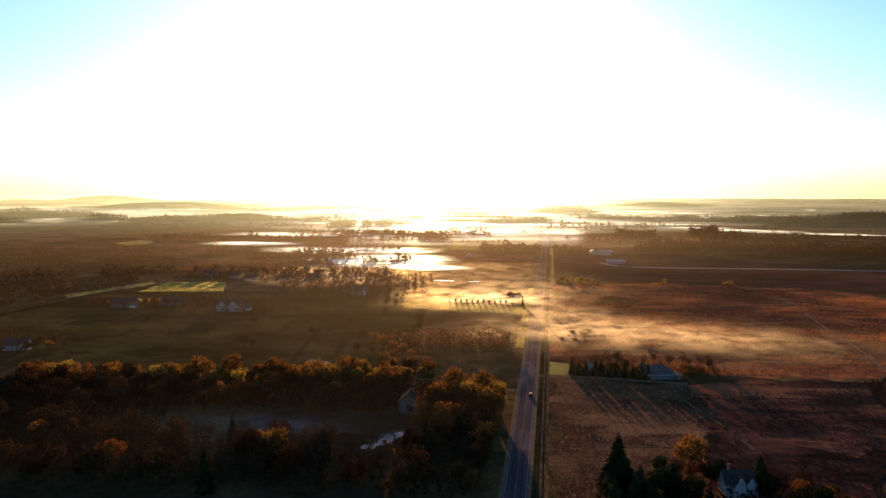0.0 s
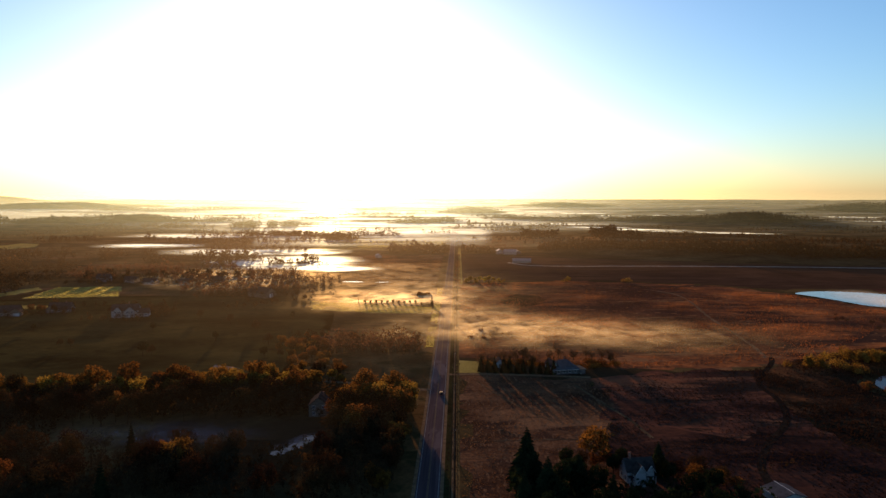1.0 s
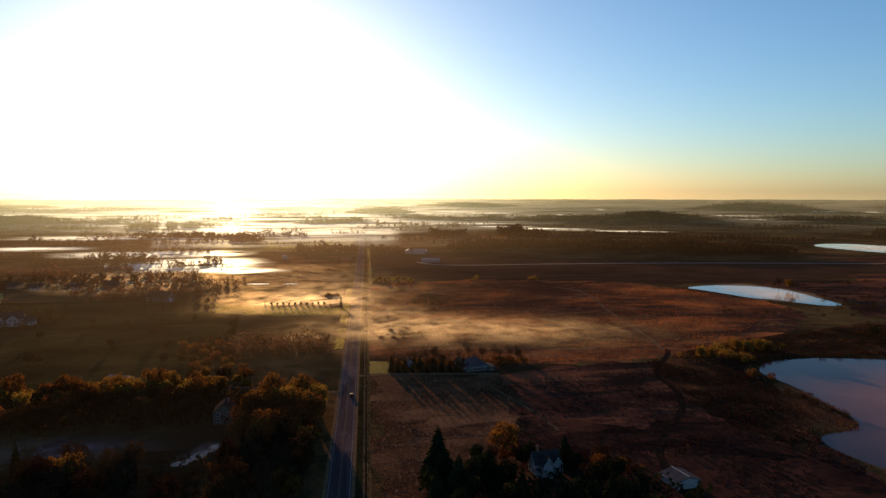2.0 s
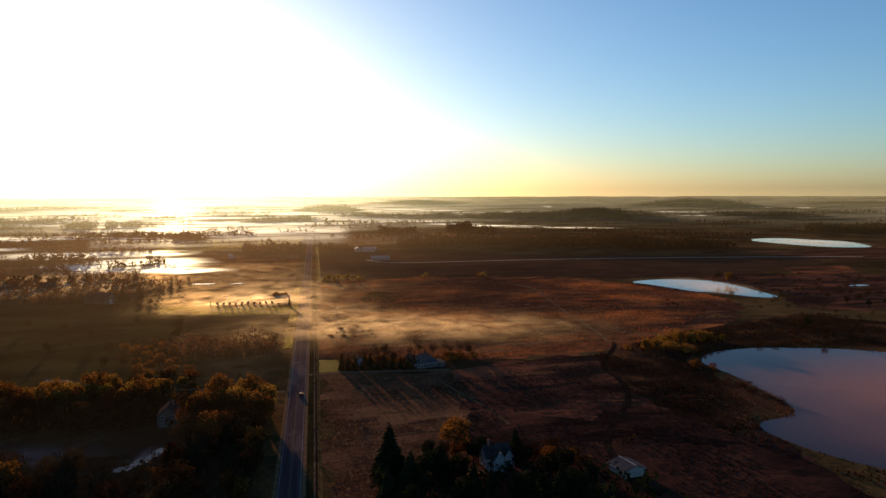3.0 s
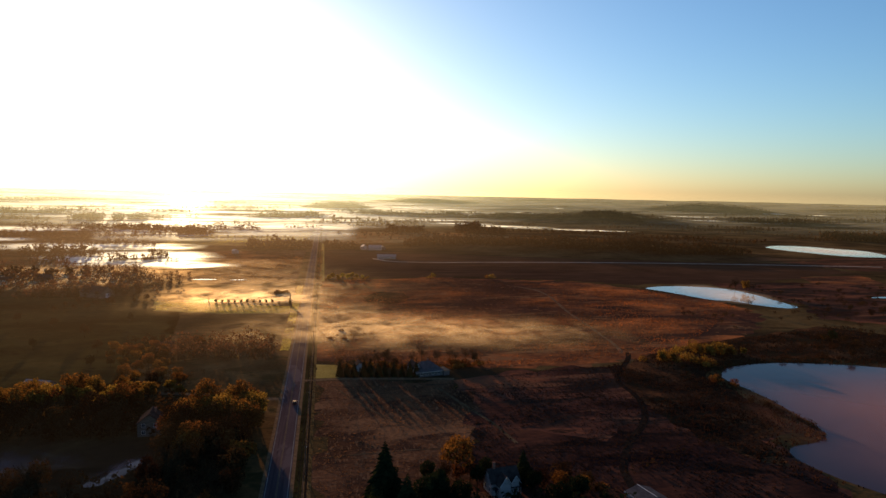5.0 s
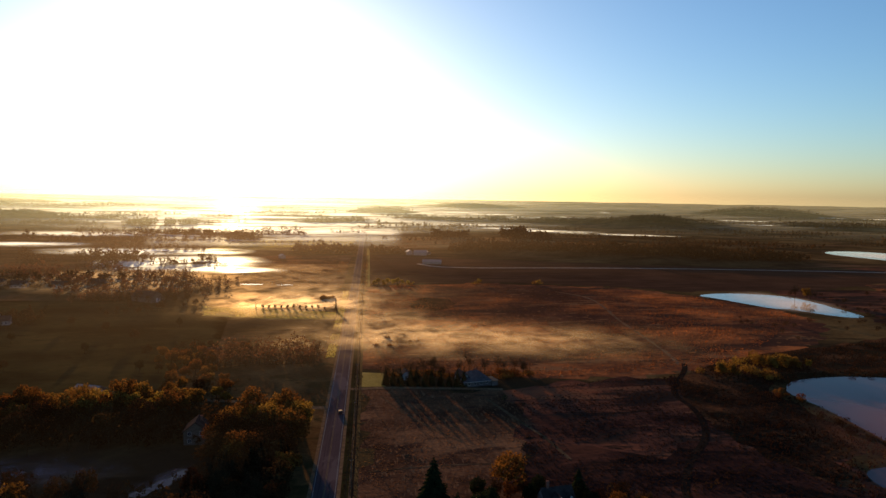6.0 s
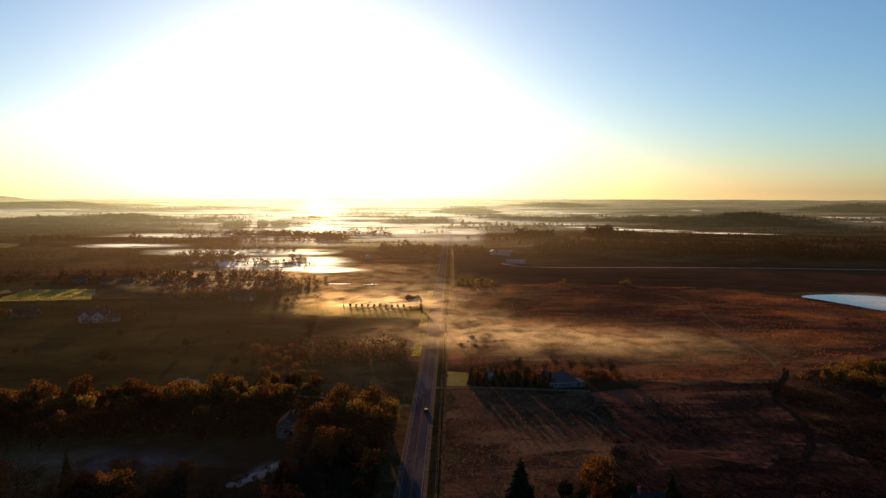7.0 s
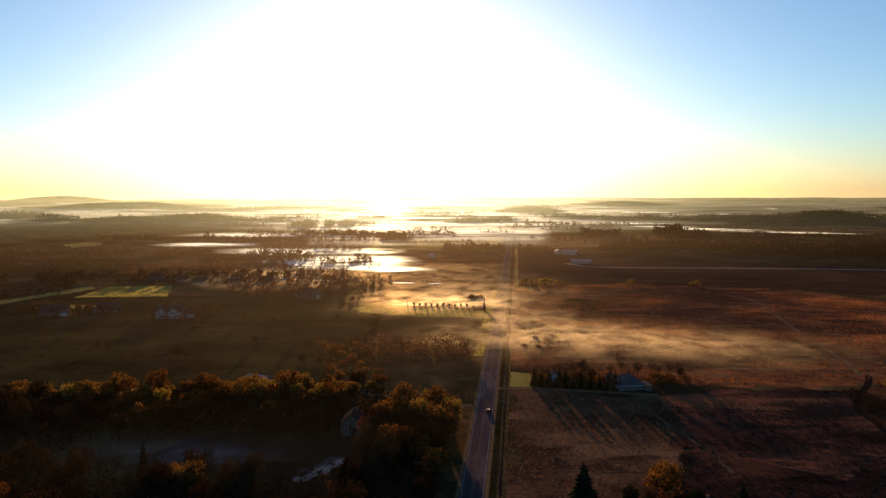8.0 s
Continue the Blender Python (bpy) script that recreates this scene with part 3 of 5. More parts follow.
def build_road():
    road = strip("road", -4.0, 4.0, -250, 1890, 0.042, M["asphalt"], "straight two-lane asphalt country road", "road")
    for x in (-3.5, 3.5):
        o = strip("edge_line", x - 0.09, x + 0.09, -250, 1500, 0.046, M["paint_white"], "", "")
        for key in ("category", "kind", "label"):
            if key in o:
                del o[key]
        o.parent = road
        o["label"] = "worn white edge line"
    for x in (-0.16, 0.16):
        o = strip("centre_line", x - 0.06, x + 0.06, -250, 1500, 0.046, M["paint_yellow"], "", "")
        for key in ("category", "kind", "label"):
            if key in o:
                del o[key]
        o.parent = road
        o["label"] = "worn yellow centre line"
    for a, b in ((-5.2, -3.95), (3.95, 5.2)):
        strip("shoulder", a, b, -250, 1890, 0.036, M["gravel"], "narrow gravel shoulder of the road", "shoulder")
    strip("verge", -12.5, -5.15, -250, 1400, 0.030, M["slope"], "grassy verge of the road", "verge")
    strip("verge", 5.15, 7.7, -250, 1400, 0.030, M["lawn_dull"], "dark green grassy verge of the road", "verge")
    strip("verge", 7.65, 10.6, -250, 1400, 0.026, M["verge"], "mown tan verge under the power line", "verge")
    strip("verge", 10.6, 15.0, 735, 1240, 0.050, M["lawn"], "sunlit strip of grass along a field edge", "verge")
    strip("ditch", 8.55, 9.15, -250, 720, 0.034, M["ditch"], "narrow dark ditch under the power line", "ditch")
    strip("path", 7.75, 8.25, -250, 720, 0.034, M["path"], "pale worn line along the verge", "track")
    # farm track, path in the prairie, driveways
    def ribbon(name, pts, w, z, mat, label):
        for _ in range(2):
            fine = [pts[0]]
            for p, q in zip(pts, pts[1:]):
                fine += [(p[0] * 0.75 + q[0] * 0.25, p[1] * 0.75 + q[1] * 0.25), (p[0] * 0.25 + q[0] * 0.75, p[1] * 0.25 + q[1] * 0.75)]
            pts = fine + [pts[-1]]
        verts, faces = [], []
        for i, p in enumerate(pts):
            a, b = Vector((*pts[max(i - 1, 0)], 0)), Vector((*pts[min(i + 1, len(pts) - 1)], 0))
            s = (b - a).normalized().cross(Vector((0, 0, 1))) * w / 2
            verts += [(p[0] - s.x, p[1] - s.y, z), (p[0] + s.x, p[1] + s.y, z)]
        faces = [(2 * i, 2 * i + 1, 2 * i + 3, 2 * i + 2) for i in range(len(pts) - 1)]
        tagged(raw(name, verts, faces, mat), label, "track", "", "structure")
    ribbon("track", [(81, 974), (111, 921), (276, 930), (444, 925), (650, 896), (800, 870)], 4.5, 0.054, M["chalk"], "pale gravel farm track along the dark field")
    ribbon("path", [(200, 698), (212, 683), (223, 658), (219, 604), (209, 547), (205, 503), (201, 459), (198, 429), (192, 400)], 2.4, 0.054, M["path"], "faint trodden path through the prairie")
    ribbon("driveway", [(4.4, 359), (14, 360), (26, 361), (62, 357), (80, 355)], 3.6, 0.054, M["gravel"], "gravel driveway to the grey house")
    ribbon("path", [(20, 346), (27, 326), (38, 303), (50, 284)], 0.9, 0.054, M["track"], "faint wheel track across the mown field")
    ribbon("path", [(69, 340), (71, 333), (77, 310), (84, 286), (87, 264)], 1.6, 0.054, M["track"], "pale wheel track behind the grey house")
    ribbon("path", [(14, 258), (40, 262), (58, 262)], 0.8, 0.054, M["track"], "faint wheel track along the yard")
    ribbon("driveway", [(-4.4, 330), (-14, 331), (-30, 338), (-60, 345)], 4, 0.054, M["gravel"], "short driveway into the wood")
    ribbon("creek", [(196, 402), (190, 388), (177, 368), (161, 342), (162, 319), (154, 293), (145, 277), (132, 262), (122, 245), (115, 231), (112, 200)], 3.0, 0.054, M["ditch"], "dark winding ditch through the field")


build_road()


# ---- plants ----
def leaf_cloud(rng, lobes, count, size):
    """Leaf sprays as small bent quads, thickest at the outside of the lobes (centre, radii)."""
    weights = np.array([r[0] * r[1] + r[2] * r[0] for _, r in lobes])
    pick = rng.choice(len(lobes), count, p=weights / weights.sum())
    c = np.array([l[0] for l in lobes])[pick]
    r = np.array([l[1] for l in lobes])[pick]
    d = rng.normal(size=(count, 3))
    d /= np.linalg.norm(d, axis=1, keepdims=True)
    k = rng.uniform(0.35, 1.0, (count, 1)) ** 0.45 * rng.uniform(0.85, 1.12, (count, 1))
    p = c + d * r * k
    u = rng.normal(size=(count, 3))
    u /= np.linalg.norm(u, axis=1, keepdims=True)
    w = np.cross(u, d + 0.6 * rng.normal(size=(count, 3)))
    w /= np.linalg.norm(w, axis=1, keepdims=True)
    s = size * rng.uniform(0.55, 1.3, (count, 1))
    v = np.stack([p - u * s, p + w * s * 0.6, p + u * s, p - w * s * 0.6], 1).reshape(-1, 3)
    f = np.arange(count * 4).reshape(-1, 4)
    return v, f


def limbs(rnd, height, spread, trunk_r, twigs=0):
    bm = bmesh.new()
    top = Vector((rnd.uniform(-0.3, 0.3), rnd.uniform(-0.3, 0.3), height * 0.62))
    fork = Vector((top.x * 0.5, top.y * 0.5, height * 0.3))
    tube(bm, (0, 0, -0.3), fork, trunk_r, trunk_r * 0.72, 7)
    tube(bm, fork, top, trunk_r * 0.7, trunk_r * 0.3, 6)
    ends = [top]
    for k in range(7):
        a = 2 * math.pi * (k + rnd.uniform(-0.3, 0.3)) / 7
        s = fork.lerp(top, rnd.uniform(0.0, 0.8))
        e = s + Vector((math.cos(a) * spread * rnd.uniform(0.5, 0.8), math.sin(a) * spread * rnd.uniform(0.5, 0.8), height * rnd.uniform(0.15, 0.36)))
        tube(bm, s, e, trunk_r * 0.32, trunk_r * 0.1, 5)
        ends.append(e)
    for e in ends if twigs else ():
        for _ in range(twigs):
            s = e.lerp(fork, rnd.uniform(0, 0.6))
            d = Vector((rnd.gauss(0, 1), rnd.gauss(0, 1), rnd.uniform(0.2, 1.6))).normalized()
            m = s + d * spread * rnd.uniform(0.2, 0.5)
            tube(bm, s, m, 0.05, 0.03, 3)
            for _ in range(4):
                d2 = (d + Vector((rnd.gauss(0, 0.6), rnd.gauss(0, 0.6), rnd.gauss(0.2, 0.5)))).normalized()
                tube(bm, s.lerp(m, rnd.uniform(0.4, 1)), m + d2 * spread * rnd.uniform(0.15, 0.35), 0.03, 0.015, 3)
    return bm


def broadleaf(name, seed, height, spread, mat, label, leaves=1500, size=0.40, at=(0, 0)):
    rnd, rng = random.Random(seed), np.random.default_rng(seed)
    tree = thing(name, label, "tree", (*at, 0))
    part("trunk", limbs(rnd, height, spread, height * 0.026), M["bark"], tree)
    lobes = [((0, 0, height * 0.66), (spread * 0.62, spread * 0.62, height * 0.3))]
    for k in range(8):
        a = 2 * math.pi * k / 8 + rnd.uniform(-0.4, 0.4)
        d = spread * rnd.uniform(0.4, 0.68)
        lobes.append(((math.cos(a) * d, math.sin(a) * d, height * rnd.uniform(0.42, 0.82)), (spread * rnd.uniform(0.26, 0.44),) * 2 + (height * rnd.uniform(0.13, 0.2),)))
    v, f = leaf_cloud(rng, lobes, leaves, size)
    v[:, 2] = np.maximum(v[:, 2], height * 0.14)
    crown = raw("crown", v, f, M[mat])
    crown.parent = tree
    return tree


def bare_tree(name, seed, height, spread, label, at=(0, 0), leaves=160):
    rnd, rng = random.Random(seed), np.random.default_rng(seed)
    tree = thing(name, label, "tree", (*at, 0))
    part("trunk", limbs(rnd, height, spread, height * 0.022, 7), M["bark"], tree)
    lobes = [((0, 0, height * 0.68), (spread * 0.8, spread * 0.8, height * 0.32))]
    v, f = leaf_cloud(rng, lobes, leaves, 0.25)
    crown = raw("crown", v, f, M["twig"])
    crown.parent = tree
    return tree


def conifer(name, seed, height, spread, label, at=(0, 0), layers=17, category="tree"):
    rnd = random.Random(seed)
    tree = thing(name, label, category, (*at, 0))
    bm = bmesh.new()
    tube(bm, (0, 0, -0.3), (0, 0, height * 0.95), height * 0.016 + 0.05, 0.03, 6)
    part("trunk", bm, M["bark"], tree)
    verts, faces = [], []
    for i in range(layers):
        f = i / (layers - 1)
        z = height * (0.06 + 0.90 * f)
        r = spread * (1 - f) ** 0.85 + 0.12
        n = max(6, int(15 * (1 - f) + 5))
        for k in range(n):
            a = 2 * math.pi * (k + rnd.uniform(-0.4, 0.4)) / n + i
            q = r * rnd.uniform(0.72, 1.15)
            w = (q * 0.3 + 0.12) * rnd.uniform(0.8, 1.3)
            d, s = Vector((math.cos(a), math.sin(a), 0)), Vector((-math.sin(a), math.cos(a), 0))
            c = Vector((0, 0, z + rnd.uniform(-0.2, 0.2)))
            drop = q * rnd.uniform(0.15, 0.4)
            b = len(verts)
            verts += [c, c + d * q * 0.55 + s * w - Vector((0, 0, drop * 0.5)), c + d * q - Vector((0, 0, drop)), c + d * q * 0.55 - s * w - Vector((0, 0, drop * 0.5)), c + d * q * 0.5 - Vector((0, 0, drop * 0.1 - 0.12 * q))]
            faces += [(b, b + 1, b + 4), (b + 1, b + 2, b + 4), (b + 2, b + 3, b + 4), (b + 3, b, b + 4)]
    crown = raw("crown", verts, faces, M["needle"])
    crown.parent = tree
    return tree


def bush(name, seed, height, spread, mat, label, at=(0, 0), leaves=260, size=0.26):
    rnd, rng = random.Random(seed), np.random.default_rng(seed)
    ob = thing(name, label, "bush", (*at, 0))
    bm = bmesh.new()
    for k in range(7):
        a = 2 * math.pi * k / 7
        tube(bm, (0.15 * math.cos(a), 0.15 * math.sin(a), -0.1), (spread * 0.55 * math.cos(a), spread * 0.55 * math.sin(a), height * 0.7), 0.05, 0.02, 4)
    part("stems", bm, M["bark"], ob)
    lobes = [((0, 0, height * 0.5), (spread * 0.7, spread * 0.7, height * 0.42))]
    for k in range(5):
        a = 2 * math.pi * k / 5 + rnd.uniform(-0.4, 0.4)
        lobes.append(((math.cos(a) * spread * 0.55, math.sin(a) * spread * 0.55, height * rnd.uniform(0.3, 0.6)), (spread * 0.42, spread * 0.42, height * 0.32)))
    v, f = leaf_cloud(rng, lobes, leaves, size)
    v[:, 2] = np.maximum(v[:, 2], 0.05)
    crown = raw("foliage", v, f, M[mat])
    crown.parent = ob
    return ob


def placed(m, scale):
    return m @ Matrix.Diagonal((scale, scale, scale, 1))


def plant(proto, x, y, rnd, low=0.8, high=1.2, squash=None):
    s = rnd.uniform(low, high)
    m = pose(x, y, 0, 0, 0, rnd.uniform(0, 360))
    t = squash or rnd.uniform(0.9, 1.1)
    return copy_thing(proto, m @ Matrix.Diagonal((s, s, s * t, 1)))


def build_near_wood():
    rnd = random.Random(11)
    # one of each kind, standing in the wood
    kinds = {
        "rust": [broadleaf("autumn_tree", 1, 12, 5.2, "leaf_rust", "autumn tree with rust-orange leaves in the wood", at=(-30, 262)),
                 broadleaf("autumn_tree", 2, 13, 5.6, "leaf_rust", "tall autumn tree with rust-orange leaves in the wood", at=(-96, 312)),
                 broadleaf("autumn_tree", 3, 10, 4.6, "leaf_rust", "low autumn tree with rust-brown leaves in the wood", at=(-66, 325))],
        "gold": [broadleaf("golden_tree", 4, 12, 5.0, "leaf_gold", "golden autumn tree lit from behind", at=(-20, 282)),
                 broadleaf("golden_tree", 5, 9, 4.2, "leaf_gold", "small golden autumn tree", at=(-122, 316))],
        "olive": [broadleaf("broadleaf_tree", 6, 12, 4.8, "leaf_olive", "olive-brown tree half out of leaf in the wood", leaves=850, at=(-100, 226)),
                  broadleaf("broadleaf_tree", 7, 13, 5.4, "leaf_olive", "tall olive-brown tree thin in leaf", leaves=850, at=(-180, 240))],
        "dark": [broadleaf("evergreen_tree", 12, 12, 4.6, "needle", "dense dark evergreen tree", at=(40, 198))],
        "bare": [bare_tree("bare_tree", 8, 12, 4.4, "leafless grey-brown tree in the wood", at=(-130, 220)),
                 bare_tree("bare_tree", 9, 10, 3.8, "small leafless tree with fine twigs", at=(-60, 232))],
        "spruce": [conifer("spruce_tree", 10, 14, 3.0, "dark green spruce tree", at=(-110, 240))],
    }
    for trees in kinds.values():
        for t in trees:
            tagged(t, group="trees of the roadside wood")

    def fill(poly, gap, mix, low, high, avoid=()):
        for x, y in scatter(poly, gap, rnd, avoid):
            k = rnd.choices(list(mix), list(mix.values()))[0]
            plant(rnd.choice(kinds[k]), x, y, rnd, low, high)

    clear = [(-150, 246), (-120, 243), (-88, 240), (-62, 246), (-62, 268), (-80, 277), (-120, 280), (-150, 266)]
    pool = [(-68, 206), (-40, 208), (-40, 268), (-56, 271), (-68, 258)]
    house_yard = [(-62, 280), (-42, 280), (-42, 300), (-62, 300)]
    shed_yard = [(-124, 345), (-106, 345), (-106, 364), (-124, 364)]
    no = [clear, pool, house_yard, shed_yard]
    # the back edge of the wood: brighter leaf colours paint its crowns in the sun
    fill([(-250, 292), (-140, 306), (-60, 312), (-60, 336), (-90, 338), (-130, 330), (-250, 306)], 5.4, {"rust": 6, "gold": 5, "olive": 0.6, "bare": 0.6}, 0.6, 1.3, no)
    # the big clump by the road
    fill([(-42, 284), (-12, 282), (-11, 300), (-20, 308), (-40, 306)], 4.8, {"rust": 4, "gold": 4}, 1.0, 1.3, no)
    # darker mix on the clump's near side, painting its shade
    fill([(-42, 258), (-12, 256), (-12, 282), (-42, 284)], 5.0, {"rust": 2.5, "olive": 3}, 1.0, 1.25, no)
    # front of the wood: darker leaf colours stand in for its shaded side
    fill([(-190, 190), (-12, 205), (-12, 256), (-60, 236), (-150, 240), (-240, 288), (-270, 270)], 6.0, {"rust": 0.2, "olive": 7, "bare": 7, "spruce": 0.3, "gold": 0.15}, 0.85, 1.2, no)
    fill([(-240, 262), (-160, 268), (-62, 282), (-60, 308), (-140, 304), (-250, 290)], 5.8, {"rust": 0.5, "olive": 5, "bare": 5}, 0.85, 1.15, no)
    # thin young trees behind
    fill([(-80, 404), (-14, 408), (-14, 438), (-60, 448), (-80, 432)], 11.0, {"bare": 6, "rust": 1}, 0.5, 0.75)
    fill([(-75, 340), (-48, 340), (-58, 378), (-66, 402), (-82, 430), (-104, 426), (-100, 396), (-84, 372)], 7.2, {"rust": 5, "gold": 2, "olive": 1}, 0.5, 0.8, no)
    for x, y in scatter(pool, 5.5, rnd, [YARD_POND]):
        if y < 238:
            plant(kinds["olive"][0], x, y, rnd, 0.22, 0.36)
    return kinds


KINDS = build_near_wood()


def wood_mesh(name, areas, mat, label, seed, leaf=1.4, per=36, gaps=-1.0, plump=1.0):
    """A far wood as one: crowns of leaf sprays on trunks, over outlines of (outline, gap, low, high)."""
    rnd, rng = random.Random(seed), np.random.default_rng(seed)
    vs, fs, base = [], [], 0
    for poly, gap, low, high in areas:
        for x, y in scatter(poly, gap, rnd):
            lump = noise.noise(Vector((x / 55, y / 55, seed)))
            if lump < gaps:
                continue
            h = rnd.uniform(low, high) * (1.25 if rnd.random() < 0.12 else 1) * (1 + 0.3 * lump)
            g, s = far_height(x, y), h * rnd.uniform(0.28, 0.42) * plump
            lobes = [((x, y, g + h * 0.52), (s, s, h * 0.46))]
            for k in range(3):
                a = rnd.uniform(0, 6.28)
                lobes.append(((x + math.cos(a) * s * 0.6, y + math.sin(a) * s * 0.6, g + h * rnd.uniform(0.2, 0.7)), (s * 0.55, s * 0.55, h * 0.2)))
            v, f = leaf_cloud(rng, lobes, per, leaf * h * 0.1)
            t = h * 0.02
            tv = np.array([(x - t, y, g - 0.3), (x + t, y, g - 0.3), (x, y + t, g - 0.3), (x, y, g + h * 0.7)])
            vs += [v, tv]
            fs += [f + base, np.array([(0, 1, 3, 3), (1, 2, 3, 3), (2, 0, 3, 3)]) + base + len(v)]
            base += len(v) + 4
    v, f = np.concatenate(vs), np.concatenate(fs)
    ob = raw(name, v, [tuple(dict.fromkeys(q)) for q in f.tolist()], M[mat])
    return tagged(ob, label, "woodland", "", "stuff")


def rect(x0, x1, y0, y1):
    return [(x0, y0), (x1, y0), (x1, y1), (x0, y1)]


def build_far_woods():
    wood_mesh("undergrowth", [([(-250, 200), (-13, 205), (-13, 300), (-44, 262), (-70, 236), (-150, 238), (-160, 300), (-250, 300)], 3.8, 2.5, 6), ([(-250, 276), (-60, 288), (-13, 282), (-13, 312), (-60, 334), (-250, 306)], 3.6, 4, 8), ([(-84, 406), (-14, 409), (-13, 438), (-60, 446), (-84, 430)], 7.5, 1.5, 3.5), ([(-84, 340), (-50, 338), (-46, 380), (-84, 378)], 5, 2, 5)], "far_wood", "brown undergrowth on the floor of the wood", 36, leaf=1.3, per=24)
    wood_mesh("thicket", [([(26, 150), (122, 150), (112, 196), (98, 208), (84, 214), (76, 213), (62, 212), (50, 224), (36, 226), (28, 222)], 4.6, 4, 9)], "needle", "dense dark evergreen thicket round the farmhouse", 39, leaf=1.1, per=46)
    wood_mesh("thicket", [([(79, 217), (92, 214), (104, 218), (100, 230), (88, 234), (80, 228)], 3.6, 3, 6)], "far_wood", "rusty brown bushes beside the farmhouse", 40, leaf=0.9, per=60)
    wood_mesh("thicket", [([(-74, 402), (-48, 405), (-15, 402), (-13, 436), (-24, 450), (-52, 452), (-74, 436)], 4.0, 7, 10.5)], "brush", "brown thicket of bare young trees above the slope", 45, leaf=0.75, per=40, gaps=-0.6, plump=1.2)
    wood_mesh("thicket", [([(17, 446), (20, 474), (34, 482), (46, 472), (48, 448), (30, 440)], 4.2, 2.0, 4.2)], "brush", "brown brush standing in the prairie mist", 46, leaf=0.8, per=26, gaps=-0.1)
    wood_mesh("thicket", [([(20, 381), (64, 379), (76, 382), (106, 379), (106, 391), (60, 398), (20, 394)], 4.4, 4.5, 8.5)], "brush", "reddish brown thicket behind the conifer row", 49, leaf=0.6, per=44)
    wood_mesh("thicket", [([(116, 228), (131, 236), (152, 249), (173, 258), (198, 263), (212, 260), (212, 264), (198, 268), (172, 264), (150, 255), (130, 242), (115, 232)], 2.2, 0.8, 1.9), ([(203, 254), (211, 250), (213, 256), (208, 262)], 2.0, 1.2, 2.6)], "far_wood", "dark brush along a wet line to the pond", 44, leaf=1.6, per=14)
    wood_mesh("woodland", [([(-260, 650), (-190, 648), (-150, 670), (-165, 740), (-215, 800), (-290, 760)], 9.5, 7, 11), ([(-150, 670), (-128, 676), (-140, 720), (-120, 770), (-165, 800), (-165, 740)], 10, 3, 8)], "brush", "brown half-bare wood behind the meadow", 21, leaf=1.0, per=70)
    wood_mesh("woodland", [([(-300, 694), (-235, 700), (-235, 712), (-300, 715)], 12, 5, 8), ([(-410, 755), (-230, 745), (-230, 790), (-420, 800)], 10, 7, 11), ([(-345, 572), (-300, 575), (-240, 560), (-235, 575), (-345, 590)], 9, 4, 8)], "far_wood", "garden trees among the village houses", 35)
    wood_mesh("woodland", [([(-900, 990), (-700, 1000), (-420, 960), (-270, 860), (-215, 830), (-200, 880), (-300, 1035), (-520, 1060), (-700, 1150), (-830, 1130)], 11, 9, 14)], "far_wood", "wide dark scrub wood in the valley", 22, leaf=1.1, per=36, gaps=0.06, plump=1.25)
    wood_mesh("woodland", [([(-700, 480), (-480, 470), (-430, 560), (-430, 760), (-520, 940), (-900, 960)], 10.5, 9, 14)], "far_wood", "dark scattered wood beyond the houses", 23, leaf=0.95, per=46, gaps=-0.06, plump=1.25)
    wood_mesh("woodland", [([(-111, 1118), (-7, 1118), (-8, 1165), (-105, 1175)], 7, 12, 17)], "far_wood", "dense dark wood beside the far road", 24)
    wood_mesh("woodland", [([(17, 1120), (66, 1120), (60, 1160), (18, 1165)], 8, 9, 14)], "far_wood", "small dark wood beside the far road", 25)
    wood_mesh("woodland", [([(140, 1150), (240, 1135), (330, 1118), (345, 1165), (300, 1215), (180, 1225)], 7, 9, 15), ([(330, 1118), (400, 1085), (470, 1045), (560, 1015), (640, 1000), (690, 1010), (640, 1060), (560, 1095), (450, 1140), (345, 1165)], 6.8, 9, 15)], "far_wood", "long dark wood on the rise", 26, leaf=1.7, per=26)
    wood_mesh("woodland", [(rect(159, 244, 1580, 1615), 8, 15, 21), (rect(318, 376, 1560, 1600), 7, 19, 26), (rect(376, 420, 1520, 1550), 9, 12, 17), (rect(40, 170, 1440, 1460), 16, 8, 12)], "far_wood", "far hedge of trees above the mist", 27)
    wood_mesh("tree_row", [([(400, 1600), (540, 1548), (541, 1552), (401, 1604)], 8, 6, 8)], "far_wood", "even row of young trees in the mist", 28)
    wood_mesh("woodland", [([(-230, 2165), (-100, 2170), (15, 2265), (-20, 2330), (-180, 2240)], 11, 14, 20), ([(30, 2010), (180, 2000), (200, 2030), (40, 2040)], 15, 12, 20)], "far_wood", "wooded islands above the far mist", 29)
